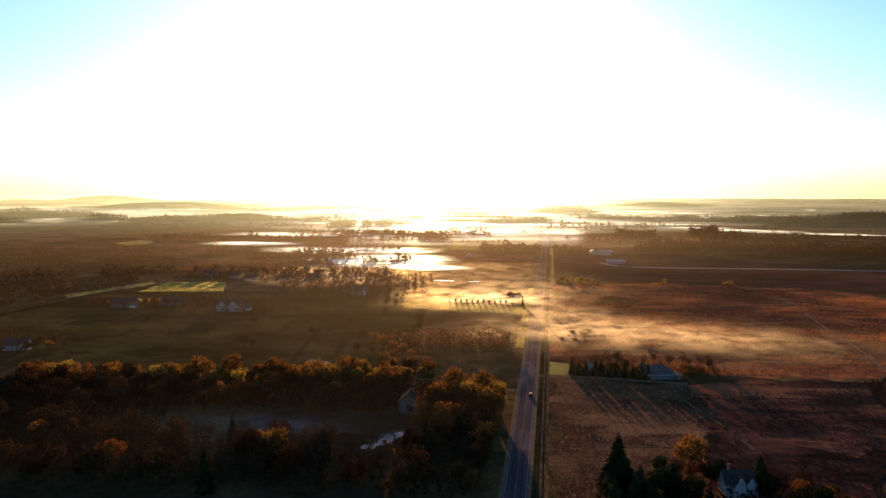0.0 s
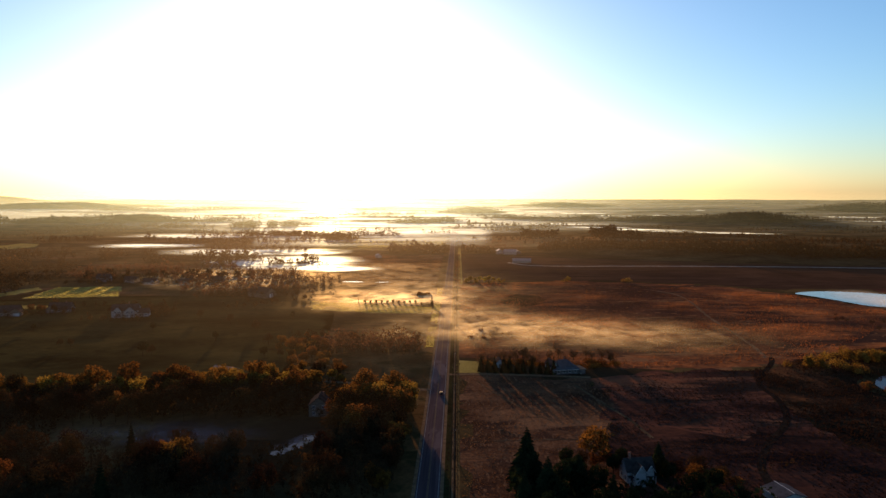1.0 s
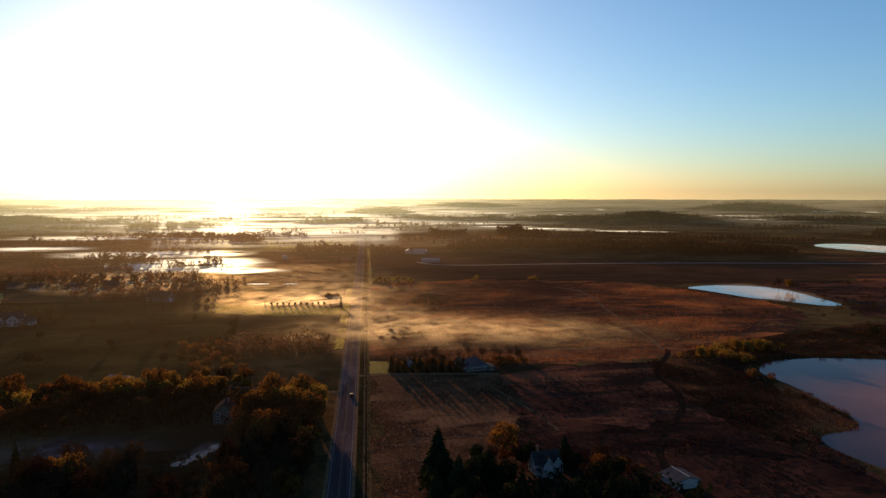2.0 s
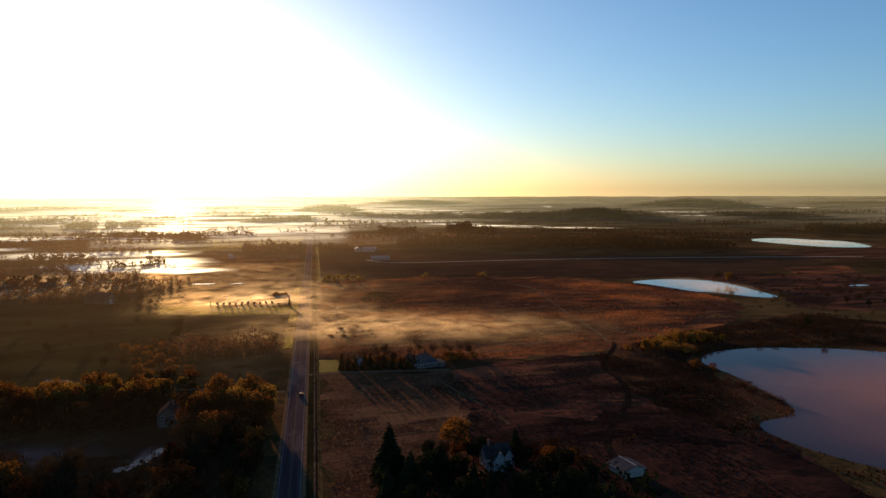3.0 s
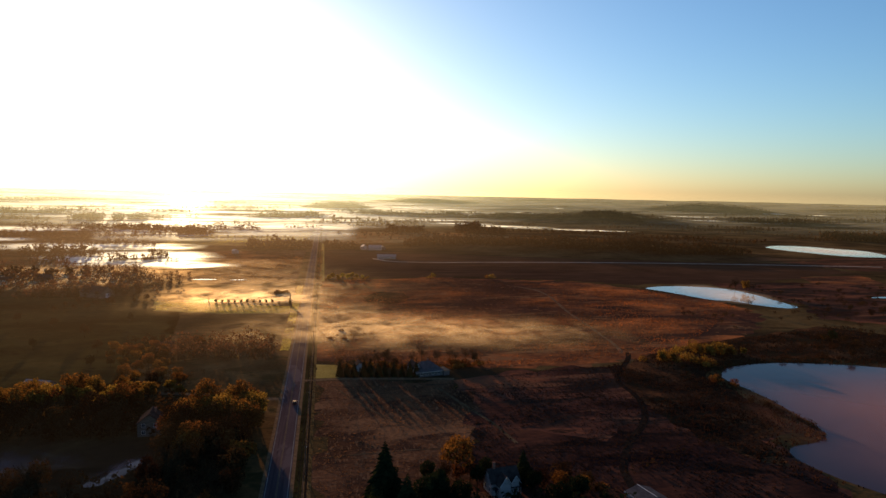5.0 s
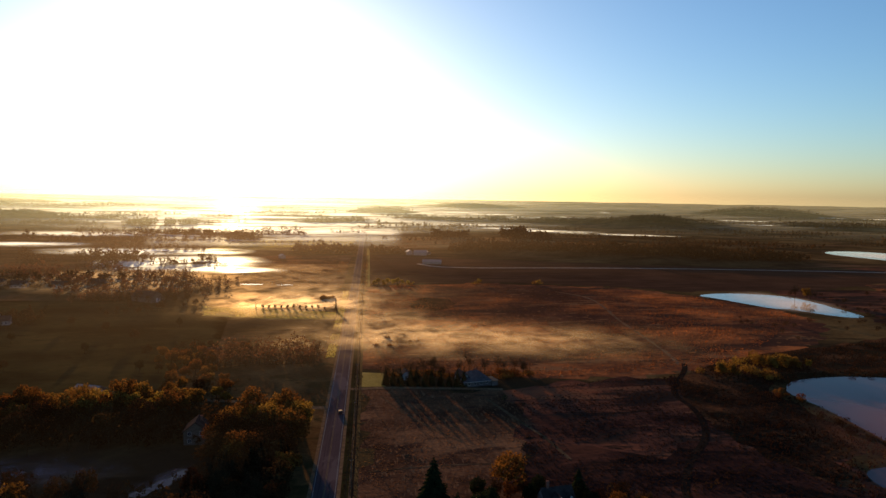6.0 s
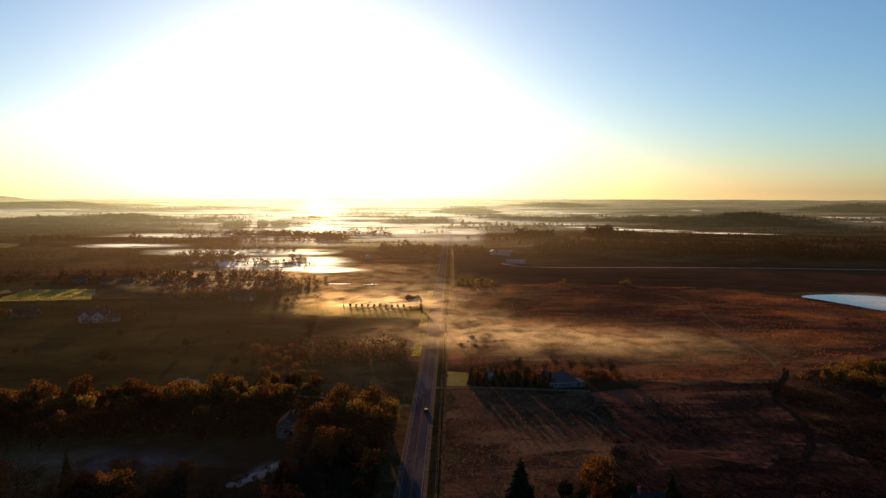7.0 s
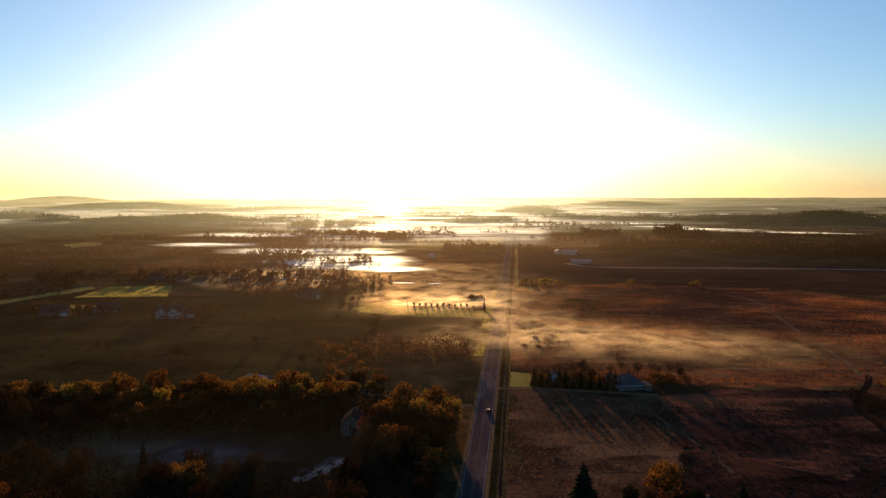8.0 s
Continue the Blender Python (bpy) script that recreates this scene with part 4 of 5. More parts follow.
    wood_mesh("woodland", [([(-420, 1525), (-320, 1500), (-235, 1480), (-230, 1520), (-330, 1560), (-410, 1560)], 10, 12, 18), ([(-262, 1400), (-205, 1390), (-200, 1425), (-255, 1432)], 8, 17, 24), ([(-345, 1370), (-262, 1392), (-262, 1415), (-345, 1395)], 9, 10, 16), (rect(-640, -566, 1935, 1980), 9, 20, 27), ([(-420, 1180), (-340, 1172), (-250, 1165), (-250, 1176), (-340, 1186), (-420, 1192)], 7, 7, 13), ([(-560, 1330), (-430, 1318), (-300, 1318), (-300, 1330), (-560, 1344)], 8, 7, 14), ([(-376, 985), (-330, 990), (-285, 992), (-285, 1006), (-376, 1000)], 6.5, 14, 23), ([(-250, 925), (-170, 932), (-172, 940), (-250, 938)], 6, 8, 13), ([(-650, 1420), (-450, 1398), (-450, 1412), (-650, 1436)], 9, 8, 14), ([(-215, 985), (-195, 985), (-195, 1000), (-215, 1000)], 5, 10, 14), (rect(-185, -40, 1350, 1362), 11, 6, 10), (rect(-535, -515, 1950, 1970), 7, 22, 28), (rect(-500, -460, 1960, 1990), 9, 19, 25)], "far_wood", "clumps of trees standing in bright mist", 30, leaf=0.85, per=90)
    wood_mesh("woodland", [([(1150, 1440), (1213, 1390), (1290, 1330), (1500, 1250), (1600, 1400), (1250, 1500)], 9, 14, 20), ([(620, 1330), (900, 1300), (950, 1340), (650, 1372)], 11, 7, 11)], "far_wood", "scattered dark woods round the far pond", 32, leaf=1.8, per=16)
    wood_mesh("garden_trees", [([(-440, 735), (-330, 740), (-215, 690), (-135, 672), (-120, 720), (-150, 800), (-230, 880), (-330, 900), (-460, 860)], 9, 6, 12), ([(-235, 620), (-190, 640), (-150, 618), (-125, 650), (-140, 690), (-230, 690)], 8, 6, 11)], "brush", "brown half-bare trees between the village gardens", 47, leaf=0.75, per=60, gaps=-0.05)
    wood_mesh("garden_trees", [([(-280, 508), (-232, 506), (-228, 516), (-240, 520), (-278, 520)], 6, 3, 6), ([(-276, 545), (-225, 540), (-222, 552), (-274, 560)], 6, 5, 9), ([(-232, 520), (-222, 520), (-220, 548), (-230, 548)], 6, 4, 8),
                               ([(-345, 530), (-300, 530), (-298, 540), (-345, 541)], 6.5, 3, 6), ([(-380, 514), (-335, 512), (-333, 522), (-380, 524)], 6.5, 3, 6), ([(-400, 548), (-372, 545), (-370, 562), (-400, 566)], 6, 5, 9),
                               ([(-330, 716), (-235, 708), (-235, 718), (-330, 728)], 7, 4, 8), ([(-345, 360), (-300, 358), (-298, 366), (-345, 366)], 6, 4, 8), ([(-350, 384), (-295, 386), (-295, 396), (-350, 396)], 6, 5, 9),
                               ([(-215, 630), (-190, 622), (-160, 626), (-150, 640), (-160, 662), (-200, 665)], 8, 5, 9), ([(-98, 420), (-60, 418), (-58, 450), (-98, 452)], 7, 4, 8)], "far_wood", "brown garden trees and shrubs round the houses", 38, leaf=0.8, per=80)
    hills = []
    for hx, hy, a, w, q, h in HILLS:
        if math.hypot(hx, hy) < 3600:
            u, v = Vector((math.cos(a), -math.sin(a))), Vector((math.sin(a), math.cos(a)))
            c = Vector((hx, hy))
            near = math.hypot(hx, hy) < 2700
            hills.append(([tuple(c + u * p * w * 1.1 + v * r * q) for p, r in ((-1, -0.1), (-0.5, -0.7), (0.4, -0.75), (1, -0.2), (0.6, 0.25), (-0.6, 0.25))], 7.5 if near else 12, 9, 14))
    wood_mesh("woodland", hills, "far_wood", "wooded hills standing out of the mist", 34, leaf=1.35, per=20)
    hedges = []
    rnd = random.Random(9)
    for _ in range(64):
        az, r = radians(rnd.uniform(6, 44)), rnd.uniform(1250, 3300)
        x, y = 10 + r * math.sin(az), r * math.cos(az)
        if (700 < x < 1250 and y < 1300) or (320 < x < 760 and y < 1480):
            continue
        w, d = rnd.uniform(40, 200), rnd.uniform(5, 16)
        u, v = (math.cos(az + rnd.uniform(-0.2, 0.2)), -math.sin(az)), (math.sin(az), math.cos(az))
        hedges.append(([(x + u[0] * p * w + v[0] * q * d, y + u[1] * p * w + v[1] * q * d) for p, q in ((-1, 0), (-0.4, -1), (0.5, -0.8), (1, 0.1), (0.3, 1), (-0.5, 0.8))], 8, 6, 12))
    wood_mesh("hedgerow", hedges, "far_wood", "dark hedgerows and copses between far fields", 37, leaf=1.8, per=12)
    hedges = []
    rnd = random.Random(19)
    for _ in range(44):
        az, r = radians(rnd.uniform(-34, 7)), rnd.uniform(1480, 2900)
        x, y = 10 + r * math.sin(az), r * math.cos(az)
        w, d = rnd.uniform(30, 130), rnd.uniform(5, 14)
        u, v = (math.cos(az + rnd.uniform(-0.15, 0.15)), -math.sin(az)), (math.sin(az), math.cos(az))
        hedges.append(([(x + u[0] * p * w + v[0] * q * d, y + u[1] * p * w + v[1] * q * d) for p, q in ((-1, 0), (-0.4, -1), (0.5, -0.8), (1, 0.1), (0.3, 1), (-0.5, 0.8))], 7, 9, 18))
    wood_mesh("hedgerow", hedges, "far_wood", "dim hedgerows and copses in the bright mist", 48, leaf=1.0, per=32)
    areas = []
    rnd = random.Random(5)
    for _ in range(46):
        a, r = radians(rnd.uniform(-46, 46)), rnd.uniform(2500, 4500)
        x, y = r * math.sin(a), r * math.cos(a)
        w, d = rnd.uniform(60, 260), rnd.uniform(18, 40)
        areas.append((smooth_loop([(x - w, y), (x - w * 0.3, y - d), (x + w, y - d * 0.3), (x + w * 0.6, y + d)], 1), 13, 8, 13))
    wood_mesh("woodland", areas, "far_wood", "distant woods on the rolling uplands", 33, leaf=2.0, per=9)


build_far_woods()


# ---- mist ----
def mist_sheets(name, x, y, rx, ry, heights, mat, label, turn=0, seed=0):
    """A bank of mist: stacked uneven veils, thinning to the rim."""
    rnd = random.Random(seed)
    bank = thing(name, label, "mist", (x, y, 0), turn, "", "stuff")
    for z in heights:
        verts, faces, rim = [(0, 0, z)], [], [1.0]
        rings, segs = 9, 40
        for i in range(1, rings + 1):
            f = i / rings
            for k in range(segs):
                a = 2 * math.pi * k / segs
                q = f * (1 + 0.18 * noise.noise(Vector((math.cos(a) * 1.5, math.sin(a) * 1.5, seed + z))))
                verts.append((rx * q * math.cos(a), ry * q * math.sin(a), z + 0.3 * noise.noise(Vector((q * 3, a, seed)))))
                rim.append((1 - f * f) ** 1.5)
        faces = [(0, 1 + k, 1 + (k + 1) % segs) for k in range(segs)]
        for i in range(rings - 1):
            for k in range(segs):
                a, b = 1 + i * segs + k, 1 + i * segs + (k + 1) % segs
                faces.append((a, a + segs, b + segs, b))
        ob = raw("veil", verts, faces, M[mat], True)
        at = ob.data.attributes.new("rim", "FLOAT", "POINT")
        at.data.foreach_set("value", rim)
        ob.parent = bank
    return bank


def build_mist():
    # thin mist over the prairie, the road and the lawn strip: one uneven veil, thickest in the hollows
    bank = thing("mist_bank", "thin bright mist drifting over prairie, road and lawn", "mist", (0, 0, 0), 0, "", "stuff")
    hollows = ((-48, 628, 52, 34, 1.7), (-48, 604, 30, 9, 1.6), (-60, 570, 50, 20, 0.3), (-70, 790, 90, 70, 0.26), (-90, 900, 70, 60, 0.3), (2, 565, 13, 70, 0.5), (22, 542, 30, 42, 0.5), (48, 500, 38, 34, 0.42), (18, 470, 16, 30, 0.5), (95, 482, 60, 34, 0.32), (60, 462, 45, 34, 0.38), (140, 455, 55, 36, 0.26), (-40, 690, 75, 50, 0.55), (-25, 470, 22, 50, 0.3))
    verts, rim = [], []
    nx, ny = 101, 125
    for j in range(ny):
        for i in range(nx):
            x, y = -170 + 4.4 * i, 380 + 4.6 * j
            verts.append((x, y, 1.6 + 0.5 * noise.noise(Vector((x / 25, y / 30, 2)))))
            fade = min(1, (x + 170) / 30, (270 - x) / 30, (y - 380) / 30)
            rim.append(fade * sum(s * math.exp(-((x - cx) / rx) ** 2 - ((y - cy) / ry) ** 2) for cx, cy, rx, ry, s in hollows))
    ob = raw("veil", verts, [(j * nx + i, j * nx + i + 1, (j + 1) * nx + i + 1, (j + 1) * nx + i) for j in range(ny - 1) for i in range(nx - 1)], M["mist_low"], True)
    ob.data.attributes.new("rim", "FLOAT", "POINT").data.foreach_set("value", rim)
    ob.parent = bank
    mist_sheets("mist_bank", -230, 960, 130, 110, (2,), "mist_thick", "thick bright mist over the wet hollow", 0, 4)
    mist_sheets("mist_bank", -150, 868, 75, 40, (2.5,), "mist_thick", "bright mist over the wet hollow by the wood", 0, 14)
    mist_sheets("mist_bank", -330, 1130, 170, 90, (2,), "mist_thick", "bright mist lying between woods", 0, 5)
    mist_sheets("mist_bank", -570, 1260, 120, 60, (2,), "mist_thick", "bright mist patch in the valley", 0, 6)
    mist_sheets("mist_bank", -560, 1560, 220, 110, (3,), "mist_thick", "mist among the valley trees", 0, 9)
    mist_sheets("mist_bank", -235, 760, 120, 120, (4.5,), "mist_low", "thin golden mist among the village trees", 0, 15)
    mist_sheets("mist_bank", 500, 1150, 90, 60, (3,), "mist_low", "thin mist behind the long wood", 0, 13)
    # the white sea of mist in the far valley, out of which the hills stand
    sea = thing("mist_sea", "white sea of morning mist filling the far valley", "mist", (0, 0, 0), 0, "", "stuff")
    for lift in (5.0,):
        rs, az = [1200 + 70 * k for k in range(51)], [radians(-50 + k) for k in range(101)]
        verts, rim = [], []
        for r in rs:
            for a in az:
                x, y = 10 + r * math.sin(a), r * math.cos(a)
                verts.append((x, y, base_height(x, y) + lift))
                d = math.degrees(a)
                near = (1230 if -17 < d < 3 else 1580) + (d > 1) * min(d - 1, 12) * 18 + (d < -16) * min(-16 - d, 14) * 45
                # thickest round the sun's bearing, which paints its glow onto the mist
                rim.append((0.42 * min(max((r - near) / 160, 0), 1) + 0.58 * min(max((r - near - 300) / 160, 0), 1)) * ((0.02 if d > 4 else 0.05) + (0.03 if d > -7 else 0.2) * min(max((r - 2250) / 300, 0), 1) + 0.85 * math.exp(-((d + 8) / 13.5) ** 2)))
        n = len(az)
        faces = [(i * n + k, i * n + k + 1, (i + 1) * n + k + 1, (i + 1) * n + k) for i in range(len(rs) - 1) for k in range(n - 1)]
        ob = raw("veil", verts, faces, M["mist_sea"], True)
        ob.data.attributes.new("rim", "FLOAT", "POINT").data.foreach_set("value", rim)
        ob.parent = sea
    # strips of mist that lie farther right
    for x, y, rx, ry, z, turn in ((-2261, 2769, 147, 69, 31, 39), (-1722, 2150, 68, 36, 14, 38), (-2200, 3117, 62, 98, 37, 35), (-1814, 2848, 167, 113, 26, 32), (-1700, 3035, 114, 90, 29, 29), (-873, 2226, 35, 59, 8, 21),
                                  (388, 3085, 166, 137, 20, -6), (527, 2932, 147, 107, 18, -10), (624, 2725, 103, 79, 14, -12), (837, 2698, 60, 86, 15, -17), (1119, 3172, 33, 43, 26, -19), (1122, 2641, 28, 50, 16, -22),
                                  (401, 1961, 110, 63, 4, -11), (487, 1836, 150, 55, 4, -14), (597, 1726, 150, 42, 4, -18), (680, 1670, 110, 30, 4, -21), (805, 2737, 37, 78, 15, -16), (1162, 2644, 42, 68, 16, -23),
                                  (1440, 2537, 119, 114, 16, -29), (1236, 2468, 68, 71, 14, -26), (1147, 3305, 34, 51, 29, -18), (1941, 2729, 82, 55, 26, -35), (2073, 2628, 68, 54, 25, -38), (2542, 2968, 102, 65, 39, -40),
                                  (1379, 2233, 129, 32, 11, -31), (2778, 2963, 66, 67, 44, -43), (330, 2160, 190, 60, 5, -8)):
        mist_sheets("mist_bank", x, y, rx, ry, (z,), "mist_thick", "thin bright strip of far mist", turn, int(x))
    mist_sheets("mist_bank", 303, 238, 128, 116, (1.2,), "mist_pond", "thin vapour on the pond, tinted to dull its reflection", 0, 21)
    mist_sheets("mist_bank", 398, 625, 42, 72, (0.9,), "mist_pale", "thin vapour lying on the far pond", 0, 24)
    mist_sheets("mist_bank", 920, 1130, 95, 130, (0.9,), "mist_pale", "pale vapour lying on the distant pond", 0, 25)
    mist_sheets("mist_bank", -53, 254, 15, 5, (0.6, 1.6), "steam", "wisps of vapour over the yard pool", 58, 22)
    mist_sheets("mist_bank", -110, 262, 46, 16, (0.8, 1.6), "steam", "thin mist in the clearing of the wood", 0, 23)
    # haze, thickening with the distance and towards the sun's bearing: slanting veils, clear at their feet
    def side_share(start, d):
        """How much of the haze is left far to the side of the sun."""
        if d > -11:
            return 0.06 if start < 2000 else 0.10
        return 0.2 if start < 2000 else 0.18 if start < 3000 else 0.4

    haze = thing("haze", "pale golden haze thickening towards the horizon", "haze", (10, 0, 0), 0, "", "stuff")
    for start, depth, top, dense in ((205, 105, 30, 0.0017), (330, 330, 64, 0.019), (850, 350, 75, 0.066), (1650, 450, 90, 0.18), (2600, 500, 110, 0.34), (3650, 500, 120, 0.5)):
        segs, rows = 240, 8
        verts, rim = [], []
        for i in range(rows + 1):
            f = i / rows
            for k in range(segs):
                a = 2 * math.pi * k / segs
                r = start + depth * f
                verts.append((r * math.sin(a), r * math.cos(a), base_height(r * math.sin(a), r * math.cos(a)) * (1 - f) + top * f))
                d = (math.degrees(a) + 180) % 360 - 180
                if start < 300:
                    # thin warm veil, mostly over the wood, added to lift shadows like lens glare
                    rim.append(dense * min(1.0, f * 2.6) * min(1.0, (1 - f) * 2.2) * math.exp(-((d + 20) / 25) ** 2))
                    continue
                # densest round the sun, so the veils carry its painted glow
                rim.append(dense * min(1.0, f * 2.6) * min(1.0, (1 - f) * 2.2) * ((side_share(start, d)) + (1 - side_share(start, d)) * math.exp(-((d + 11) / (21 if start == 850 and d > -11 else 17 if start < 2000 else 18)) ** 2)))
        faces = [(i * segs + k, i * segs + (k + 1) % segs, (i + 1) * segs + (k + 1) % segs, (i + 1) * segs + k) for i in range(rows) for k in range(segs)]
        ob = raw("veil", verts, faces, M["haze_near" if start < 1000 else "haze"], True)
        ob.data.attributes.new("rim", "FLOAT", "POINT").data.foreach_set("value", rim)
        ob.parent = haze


build_mist()


# ---- buildings ----
def gable_roof(w, d, z, rise, over=0.5, thick=0.22):
    """Two pitched slabs, ridge along y."""
    bm = bmesh.new()
    slope = rise / (w / 2)
    for s in (-1, 1):
        pts = [(0, z + rise), (s * (w / 2 + over), z - slope * over)]
        v = []
        for y in (-d / 2 - over, d / 2 + over):
            for (x, h), up in ((pts[0], thick), (pts[1], thick), (pts[1], 0), (pts[0], 0)):
                v.append(bm.verts.new((x, y, h + up)))
        for f in ((0, 1, 2, 3), (7, 6, 5, 4), (0, 4, 5, 1), (1, 5, 6, 2), (2, 6, 7, 3), (3, 7, 4, 0)):
            bm.faces.new([v[i] for i in f])
    bmesh.ops.recalc_face_normals(bm, faces=bm.faces[:])
    return bm


def gable_walls(w, d, h, rise):
    bm = bmesh.new()
    prof = [(-w / 2, -0.2), (w / 2, -0.2), (w / 2, h), (0, h + rise), (-w / 2, h)]
    a = [bm.verts.new((x, -d / 2, z)) for x, z in prof]
    b = [bm.verts.new((x, d / 2, z)) for x, z in prof]
    bm.faces.new(a)
    bm.faces.new(b[::-1])
    for i in range(5):
        bm.faces.new((a[i], b[i], b[(i + 1) % 5], a[(i + 1) % 5]))
    bmesh.ops.recalc_face_normals(bm, faces=bm.faces[:])
    return bm


def moved(bm, m):
    bmesh.ops.transform(bm, matrix=m, verts=bm.verts[:])
    return bm


def window(parent, m, w, h):
    """A window set into the wall at m, whose -y side is the outside."""
    bm = bmesh.new()
    for x0, x1, z0, z1 in ((-w / 2 - 0.1, -w / 2, 0, h), (w / 2, w / 2 + 0.1, 0, h), (-w / 2 - 0.1, w / 2 + 0.1, h, h + 0.12), (-w / 2 - 0.14, w / 2 + 0.14, -0.12, 0), (-0.03, 0.03, 0, h)):
        box(bm, x0, x1, -0.06, 0.05, z0, z1)
    win = part("window", moved(bm, m), M["trim"], parent)
    part("pane", moved(boxed(-w / 2, w / 2, -0.02, 0.02, 0, h), m), M["glass"], win)


def gable_block(house, at, turn, w, d, h, rise, wall, roof, windows=True, door=False, garage=False):
    """One wing of a house: walls, roof, windows on its sides. Its gables look along its y."""
    m = pose(*at, 0, 0, turn)
    part("wall", moved(gable_walls(w, d, h, rise), m), M[wall], house)
    part("roof", moved(gable_roof(w, d, h, rise), m), M[roof], house)
    if not windows:
        return
    levels = [0.9] + ([3.6] if h > 4.8 else [])
    for side, length, off in ((0, w, d / 2), (180, w, d / 2), (90, d, w / 2), (270, d, w / 2)):
        face = m @ pose(0, 0, 0, 0, 0, side)
        n = max(1, int(length / 3.0))
        for z in levels:
            for k in range(n):
                x = (k + 0.5) / n * length - length / 2
                if z == 0.9 and side == 0 and ((door and k == n // 2) or garage):
                    continue
                window(house, face @ pose(x, -off - 0.02, z), 1.1, 1.35)
    if door:
        n = max(1, int(w / 3.0))
        x = (n // 2 + 0.5) / n * w - w / 2
        dm = m @ pose(x, -d / 2 - 0.03, 0)
        dr = part("door", moved(boxed(-0.5, 0.5, -0.05, 0.04, 0, 2.05), dm), M["siding_tan"], house)
        part("door_handle", moved(boxed(0.36, 0.42, -0.12, -0.04, 0.98, 1.05), dm), M["metal"], dr)
    if garage:
        gm = m @ pose(0, -d / 2 - 0.03, 0)
        g = part("garage_door", moved(boxed(-w * 0.38, w * 0.38, -0.05, 0.03, 0, 2.3), gm), M["trim"], house)
        for k in range(3):
            part("panel_groove", moved(boxed(-w * 0.38, w * 0.38, -0.06, -0.045, 0.55 + 0.58 * k, 0.58 + 0.58 * k), gm), M["siding_grey"], g)


def chimney(house, x, y, z0, z1):
    bm = boxed(x - 0.4, x + 0.4, y - 0.3, y + 0.3, z0, z1)
    box(bm, x - 0.46, x + 0.46, y - 0.36, y + 0.36, z1 - 0.002, z1 + 0.15)
    part("chimney", bm, M["brick"], house)


def build_houses():
    h = thing("farmhouse", "white clapboard farmhouse with dark roof and front gable", "house", (70.5, 223, 0), 10)
    gable_block(h, (0.4, 1.6, 0), 90, 6.4, 9.4, 4.4, 3.0, "siding_white", "shingle", door=False)
    gable_block(h, (-1.0, -3.2, 0), 0, 3.5, 3.4, 4.6, 2.5, "siding_white", "shingle", door=True)
    gable_block(h, (3.2, -2.2, 0), 0, 2.5, 1.6, 4.4, 1.8, "siding_white", "shingle")
    for gx, gy, gw, gh, rise in ((-1.0, -4.9, 3.5, 4.6, 2.5), (3.2, -3.0, 2.5, 4.4, 1.8)):
        for q in (-1, 1):
            bm = bmesh.new()
            tube(bm, (gx + q * (gw / 2 + 0.45), gy - 0.5, gh - 0.5), (gx, gy - 0.5, gh + rise + 0.16), 0.13, 0.13, 4)
            part("bargeboard", bm, M["trim"], h, "white bargeboard along the gable")
    part("porch_roof", boxed(-4.4, 5.2, -3.4, -1.55, 2.5, 2.68, bevel=0.03), M["shingle"], h, "low dark porch roof")
    for x in (-4.2, 1.4, 5.0):
        part("porch_post", boxed(x - 0.08, x + 0.08, -3.3, -3.14, 0, 2.5), M["trim"], h)
    chimney(h, -2.4, 1.6, 6.6, 9.4)
    h = thing("shed", "long white shed with a dark roof in a yard", "shed", (113, 209.5, 0), 12)
    gable_block(h, (0, 0, 0), 0, 8.6, 8.6, 2.6, 1.3, "siding_white", "shingle_grey", windows=False)
    part("door", boxed(-3.4, -2.2, -4.38, -4.28, 0, 2.0), M["plough"], h, "dark open doorway")
    part("fascia", boxed(-4.92, -4.76, -4.8, 4.8, 2.32, 2.62), M["trim"], h, "white eave board")
    part("ridge_cap", boxed(-0.14, 0.14, -4.82, 4.82, 4.08, 4.2, bevel=0.02), M["trim"], h, "pale ridge cap")
    h = thing("house", "grey house with wide shingled roof behind conifers", "house", (66, 366, 0), 14)
    part("wall", boxed(-6.2, 8.6, -5.4, 5.4, -0.2, 2.7), M["siding_grey"], h)
    bm = bmesh.new()
    low = [bm.verts.new(p) for p in ((-6.9, -6.1, 2.5), (9.3, -6.1, 2.5), (9.3, 6.1, 2.5), (-6.9, 6.1, 2.5))]
    top = [bm.verts.new(p) for p in ((-1.6, 0, 6.9), (3.2, 0, 6.9))]
    for f in ((low[0], low[1], top[1], top[0]), (low[1], low[2], top[1]), (low[2], low[3], top[0], top[1]), (low[3], low[0], top[0]), low[::-1]):
        bm.faces.new(f)
    bmesh.ops.recalc_face_normals(bm, faces=bm.faces[:])
    part("roof", bm, M["shingle_grey"], h, "wide hipped roof of grey shingles")
    part("gutter", boxed(-6.9, 9.3, -6.2, -6.05, 2.42, 2.56), M["trim"], h)
    for k in range(4):
        window(h, pose(-3.5 + 3.2 * k, -5.42, 0.9), 1.2, 1.3)
    gable_block(h, (-5.0, 1.0, 0), 0, 4.2, 8.5, 4.4, 2.4, "siding_white", "shingle", door=True)
    part("garage", boxed(8.4, 11.6, -6.5, 1.0, -0.2, 2.4), M["siding_grey"], h, "low pale side wing")
    part("garage_roof", boxed(8.2, 11.9, -6.9, 1.3, 2.4, 2.65), M["siding_tan"], h, "flat pale roof of the side wing")
    chimney(h, 2.2, 0.6, 5.6, 7.9)
    h = thing("outbuilding", "small pale outbuilding behind the conifer row", "shed", (33, 377, 0), 5)
    gable_block(h, (0, 0, 0), 0, 4.5, 6, 2.8, 2.0, "siding_white", "shingle", door=True)
